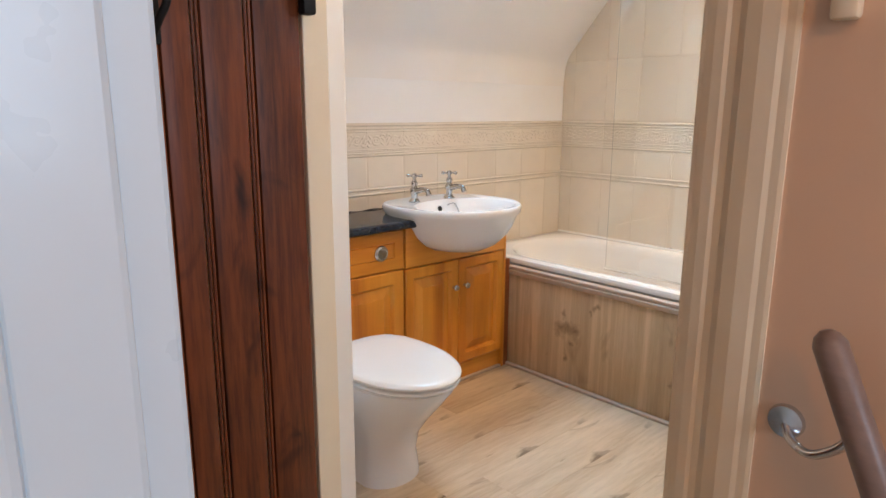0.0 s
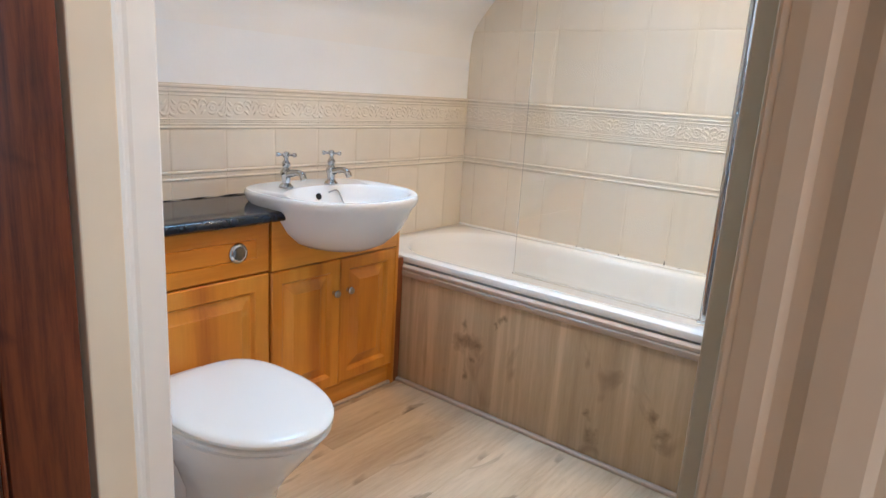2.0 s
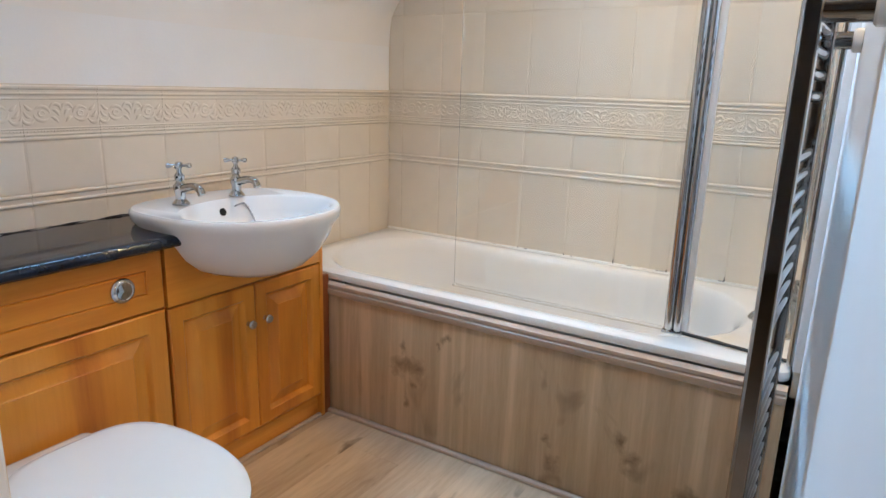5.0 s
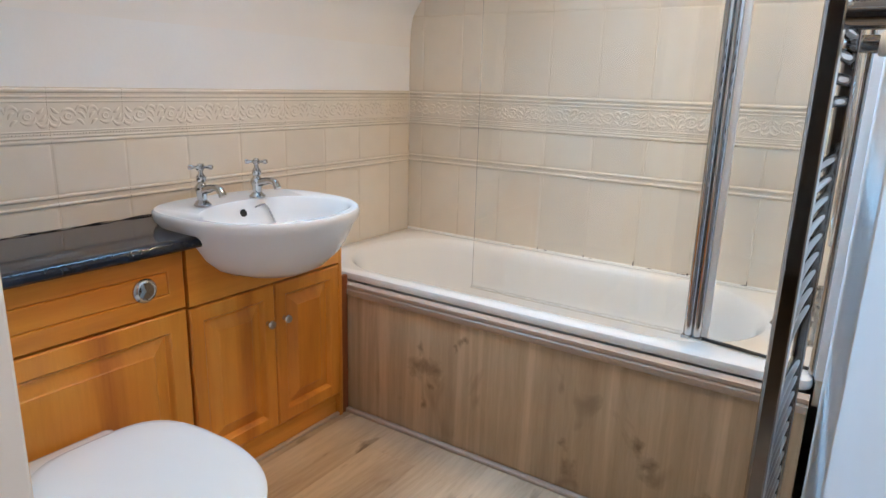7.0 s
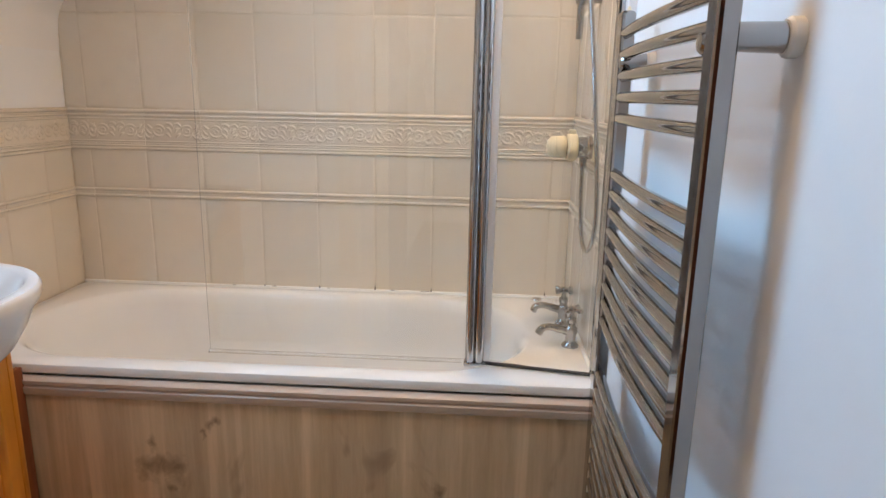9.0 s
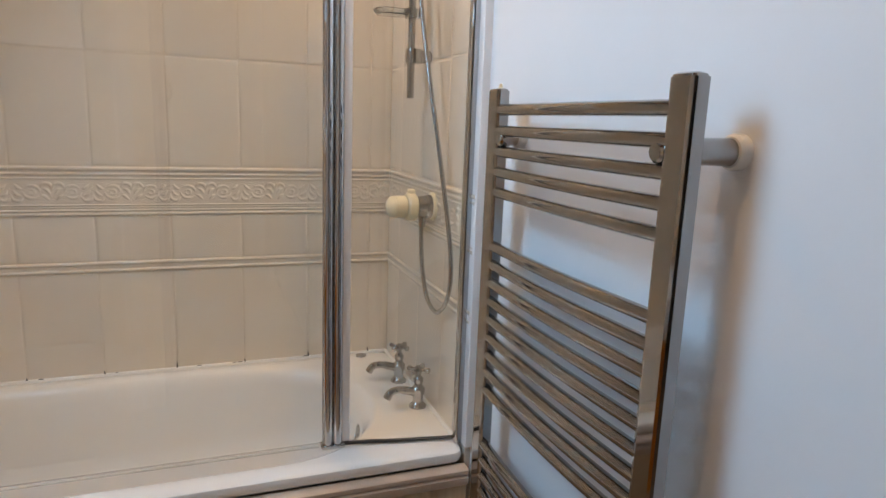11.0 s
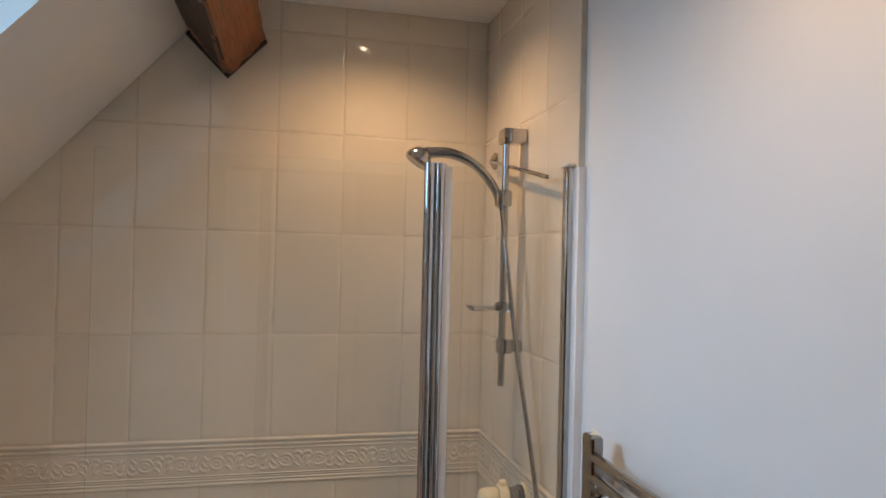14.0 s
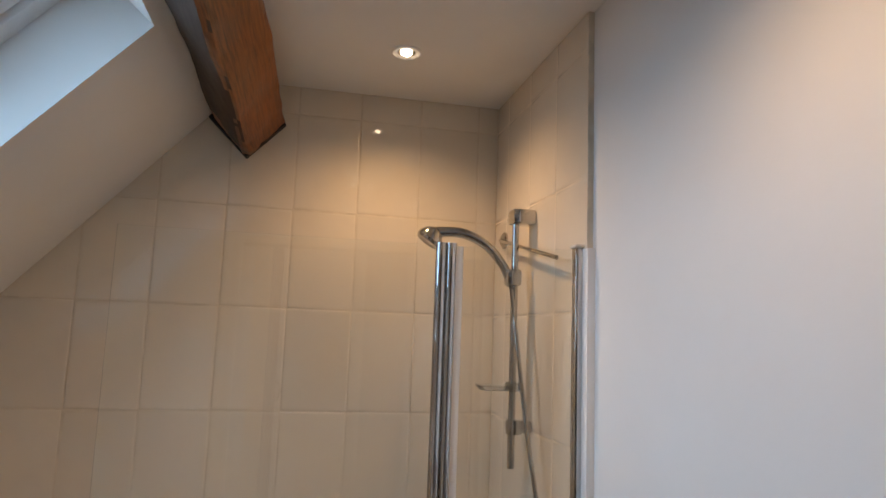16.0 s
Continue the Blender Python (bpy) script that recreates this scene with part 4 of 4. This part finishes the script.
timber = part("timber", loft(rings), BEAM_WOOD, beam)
# faces turned to the slope take the darker copy, shade put into its colour
timber.data.materials.append(BEAM_SHADED)
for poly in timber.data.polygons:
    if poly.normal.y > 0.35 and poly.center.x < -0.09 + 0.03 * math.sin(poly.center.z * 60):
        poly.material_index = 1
# black piece added as the shade in the gap at the beam's end
part("end_shadow_gap", prism([(-0.110, -0.008), (0.0, -0.124), (0.117, -0.008), (0.0, 0.118)], "x", -0.027, -0.001), RUBBER, beam, "black piece standing for the shadow gap between beam and tiles")

# ---- roof window ----
win = tagged(new("window_1"), "white framed roof window in the sloping ceiling", "window", kind="structure")
SLN = Vector((0, math.sin(SLOPE), math.cos(SLOPE)))
yc = (WY0 + WY1) / 2
win.matrix_basis = Matrix.Translation(Vector(((WX0 + WX1) / 2, yc, slope_z(yc))) + SLN * 0.15) @ Euler((-SLOPE, 0, 0)).to_matrix().to_4x4()
hw, hl = (WX1 - WX0) / 2, (WY1 - WY0) / 2 / math.cos(SLOPE)
for x0, x1, y0, y1 in ((-hw, -hw + 0.05, -hl, hl), (hw - 0.05, hw, -hl, hl), (-hw + 0.05, hw - 0.05, -hl, -hl + 0.05), (-hw + 0.05, hw - 0.05, hl - 0.05, hl)):
    part("window_frame", box((x0, y0, 0.0), (x1, y1, 0.07), 0.004), WHITE_GLOSS, win)
for x0, x1, y0, y1 in ((-hw + 0.055, -hw + 0.10, -hl + 0.055, hl - 0.055), (hw - 0.10, hw - 0.055, -hl + 0.055, hl - 0.055), (-hw + 0.10, hw - 0.10, -hl + 0.055, -hl + 0.10), (-hw + 0.10, hw - 0.10, hl - 0.10, hl - 0.055)):
    part("sash", box((x0, y0, 0.012), (x1, y1, 0.06), 0.004), WHITE_GLOSS, win)
gl = part("pane", box((-hw + 0.10, -hl + 0.10, 0.040), (hw - 0.10, hl - 0.10, 0.046)), GLASS, win, smooth=False)
gl.visible_shadow = False
part("hinge_pin", lathe([(0.001, 0), (0.010, 0), (0.008, 0.006), (0.001, 0.007)], pose(hw - 0.075, hl - 0.16, 0.010, 180, 0, 0), 12), SATIN, win, "small metal pivot screw")
part("gasket", box((-hw + 0.10, hl - 0.108, 0.030), (hw - 0.10, hl - 0.100, 0.040)), RUBBER, win, "black glazing gasket")

# ---- ceiling spotlights ----
for sx, sy in SPOTS:
    sp = thing("downlight", sx, sy, CEIL, "small recessed white downlight, lit", "ceiling light", "bathroom downlights")
    part("bezel", lathe([(0.024, 0.0), (0.043, 0.0), (0.043, -0.003), (0.038, -0.006), (0.030, -0.004), (0.025, -0.001)], sides=28), WHITE_GLOSS, sp)
    part("reflector", lathe([(0.0165, -0.0008), (0.0245, -0.0008), (0.0245, -0.0030), (0.0165, -0.0015)], sides=24), SATIN, sp, "metal reflector round the lamp")
    part("bulb", lathe([(0.001, -0.0005), (0.0165, -0.0005), (0.0155, -0.005), (0.010, -0.009), (0.001, -0.010)], sides=24), BULB, sp, "glowing warm lamp face")

# ---- tiles and planks ----
ROOM = [(0.0, 0.30), (L, 0.30)] + SLOPE_PTS + [SLOPE_TOP, (0.0, CEIL)]


def clip(poly, a, b):
    """Keeps the part of a polygon to the left of the line from a to b."""
    def side(p):
        return (b[0] - a[0]) * (p[1] - a[1]) - (b[1] - a[1]) * (p[0] - a[0])

    out = []
    for p, q in zip(poly, poly[1:] + poly[:1]):
        sp_, sq = side(p), side(q)
        if sp_ >= 0:
            out.append(p)
        if (sp_ >= 0) != (sq >= 0):
            k = sp_ / (sp_ - sq)
            out.append((p[0] + (q[0] - p[0]) * k, p[1] + (q[1] - p[1]) * k))
    return out


def tile_mesh(poly, thick=0.004):
    """Glazed tile lying in u, v with its face at w = 0 and a soft edge."""
    me = bpy.data.meshes.new("tile")
    n = len(poly)
    cu, cv = sum(p[0] for p in poly) / n, sum(p[1] for p in poly) / n

    def inset(d):
        out = []
        for u, v in poly:
            du, dv = cu - u, cv - v
            ln = math.hypot(du, dv) or 1
            out.append((u + du / ln * d * 1.4, v + dv / ln * d * 1.4))
        return out

    steps = ((0.0, -thick), (0.0002, -0.0020), (0.0012, -0.0008), (0.0034, -0.0002), (0.0095, 0.0))
    verts = [(u, v, w) for d, w in steps for u, v in inset(d)]
    k = len(steps)
    faces = [tuple(range((k - 1) * n, k * n))]
    for r in range(k - 1):
        for i in range(n):
            j = (i + 1) % n
            faces.append((r * n + i, r * n + j, (r + 1) * n + j, (r + 1) * n + i))
    me.from_pydata(verts, [], faces)
    me.shade_smooth()
    me.materials.append(CREAM_TILE)
    return me


def border_mesh(w, h):
    """Relief tile: ridges at top and bottom and two scrolls with leaves between them."""
    bm = bmesh.new()
    add_box(bm, (0.0003, 0, -0.004), (w - 0.0003, h, 0.0))
    for v, r in ((h - 0.008, 0.006), (h - 0.023, 0.0045), (h - 0.035, 0.003), (0.031, 0.0025), (0.016, 0.0035), (0.006, 0.005)):
        add_tube(bm, [(0.0003, v, 0.0), (w - 0.0003, v, 0.0)], r, 8)
    mid = (h - 0.035 + 0.030) / 2

    def stroke(ctrl, fat, low=-0.0012):
        pts = curve_pts([(u, v, low) for u, v in ctrl], 5)
        m = len(pts) - 1
        add_tube(bm, pts, [0.0016 + fat * math.sin(math.pi * (0.06 + 0.88 * i / m)) for i in range(m + 1)], 8, flat=0.75)

    for c, f in ((w * 0.25, 1), (w * 0.75, -1)):
        ring = [(c + 0.0075 * math.cos(a * math.pi / 6), mid + 0.0065 * math.sin(a * math.pi / 6)) for a in range(13)]
        stroke(ring, 0.0022)
        for turn in (0.0, math.pi):
            arc = [(c + 0.0195 * math.cos(turn + a * 0.42), mid + f * 0.0175 * math.sin(turn + a * 0.42)) for a in range(7)]
            stroke(arc, 0.0038)
        for k in (-1, 1):
            stroke([(c + k * 0.018, mid + f * k * 0.012), (c + k * 0.030, mid + f * k * 0.024), (c + k * 0.044, mid + f * k * 0.020), (c + k * 0.049, mid + f * k * 0.006)], 0.0042)
            stroke([(c + k * 0.026, mid + f * k * 0.010), (c + k * 0.036, mid + f * k * 0.006), (c + k * 0.043, mid - f * k * 0.006)], 0.0036)
            stroke([(c + k * 0.022, mid - f * k * 0.008), (c + k * 0.031, mid - f * k * 0.012), (c + k * 0.040, mid - f * k * 0.022)], 0.0038)
    bead = w / 24
    for i in range(24):
        add_tube(bm, [(bead * (i + 0.15), 0.024, -0.0006), (bead * (i + 0.85), 0.024, -0.0006)], 0.0026, 6)
    bmesh.ops.recalc_face_normals(bm, faces=bm.faces)
    me = bpy.data.meshes.new("border_tile")
    bm.to_mesh(me)
    bm.free()
    me.shade_smooth()
    me.set_sharp_from_angle(angle=radians(50))
    me.materials.append(CREAM_TILE)
    return me


def listello_mesh(w, h):
    bm = bmesh.new()
    add_box(bm, (0.0005, 0, -0.004), (w - 0.0005, h, 0.0))
    for v, r in ((h - 0.005, 0.0055), (0.006, 0.005)):
        add_tube(bm, [(0.0005, v, 0.0), (w - 0.0005, v, 0.0)], r, 8)
    bmesh.ops.recalc_face_normals(bm, faces=bm.faces)
    me = bpy.data.meshes.new("listello")
    bm.to_mesh(me)
    bm.free()
    me.shade_smooth()
    me.set_sharp_from_angle(angle=radians(50))
    me.materials.append(CREAM_TILE)
    return me


TW, GAP = 0.196, 0.0022
ROWS_Z = [(0.505, 0.818), (0.850, 0.980), (1.120, 1.425), (1.425, 1.730), (1.730, 2.034), (2.034, 2.339), (2.339, 2.428)]
BORDERS = {}
meshes = {}


def put_tile(name, me, m, parent):
    ob = new(name, me)
    ob.parent = parent
    ob.matrix_basis = m
    return ob


def tile_wall(parent, frame_m, u_edges, region, rows, border):
    """Tiles one wall. frame_m takes (u, v, out) to the world."""
    for u0, u1 in zip(u_edges, u_edges[1:]):
        for z0, z1 in rows:
            poly = [(u0 + GAP / 2, z0 + GAP / 2), (u1 - GAP / 2, z0 + GAP / 2), (u1 - GAP / 2, z1 - GAP / 2), (u0 + GAP / 2, z1 - GAP / 2)]
            for a, b in zip(region, region[1:] + region[:1]):
                poly = clip(poly, a, b)
                if len(poly) < 3:
                    break
            if len(poly) < 3:
                continue
            key = tuple((round(p[0] - u0, 4), round(p[1] - z0, 4)) for p in poly)
            if key not in meshes:
                meshes[key] = tile_mesh([(p[0] - u0, p[1] - z0) for p in poly])
            tilt = pose(0, 0, 0, random.uniform(-0.12, 0.12), random.uniform(-0.15, 0.15), 0)
            put_tile("tile", meshes[key], frame_m @ Matrix.Translation((u0, z0, 0)) @ tilt, parent)
        if border:
            w = round(u1 - u0, 4)
            if w not in BORDERS:
                BORDERS[w] = (border_mesh(w, 0.140), listello_mesh(w, 0.032))
            put_tile("border_tile", BORDERS[w][0], frame_m @ Matrix.Translation((u0, 0.980, 0)), parent)
            put_tile("listello", BORDERS[w][1], frame_m @ Matrix.Translation((u0, 0.818, 0)), parent)


random.seed(11)
EAST = Matrix(((0, 0, -1, 0), (1, 0, 0, 0), (0, 1, 0, 0), (0, 0, 0, 1)))
tile_wall(wall_east, EAST, [0.0, 0.066] + [0.066 + 0.1955 * k for k in range(1, 9)] + [L], ROOM, ROWS_Z, True)
NORTH = Matrix(((1, 0, 0, 0), (0, 0, -1, L), (0, 1, 0, 0), (0, 0, 0, 1)))
tile_wall(wall_north, NORTH, [-1.99] + [-1.904 + TW * k for k in range(0, 10)] + [0.0], [(-2, 0.505), (0, 0.505), (0, 1.12), (-2, 1.12)], [(0.505, 0.818), (0.850, 0.980)], True)
SOUTH = Matrix(((-1, 0, 0, 0), (0, 0, 1, 0), (0, 1, 0, 0), (0, 0, 0, 1)))
tile_wall(wall_south, SOUTH, [0.0, 0.122, 0.318, 0.514, 0.700], [(0, 0.3), (0.7, 0.3), (0.7, CEIL), (0, CEIL)], ROWS_Z, True)
setting("tile_backing_south", box((-0.700, -0.030, 0.45), (0.003, -0.0010, CEIL)), GROUT, "grout bed behind the tiles", "wall")
setting("tile_backing_north", box((DOOR_X1, L + 0.0010, 0.45), (0.0, L + 0.0031, 1.118)), GROUT, "grout bed behind the tiles", "wall")

# floor planks
PW = 0.19
random.seed(5)
for i in range(10):
    y0 = -0.135 + PW * i
    y1 = min(y0 + PW, L - 0.002)
    x = -2.055 - random.uniform(0, 0.9)
    while x < 0:
        x0, x1 = max(x, -2.055), min(x + 1.2, -0.30)
        if x1 - x0 > 0.03:
            me = bpy.data.meshes.new("plank")
            bm = box((0, 0, -0.012), (x1 - x0 - 0.0003, y1 - y0 - 0.0003, 0.0), 0.0003, 1)
            bm.to_mesh(me)
            bm.free()
            me.materials.append(OAK_FLOOR)
            put_tile("plank", me, Matrix.Translation((x0, y0, 0)), floor_ob)
        x += 1.2
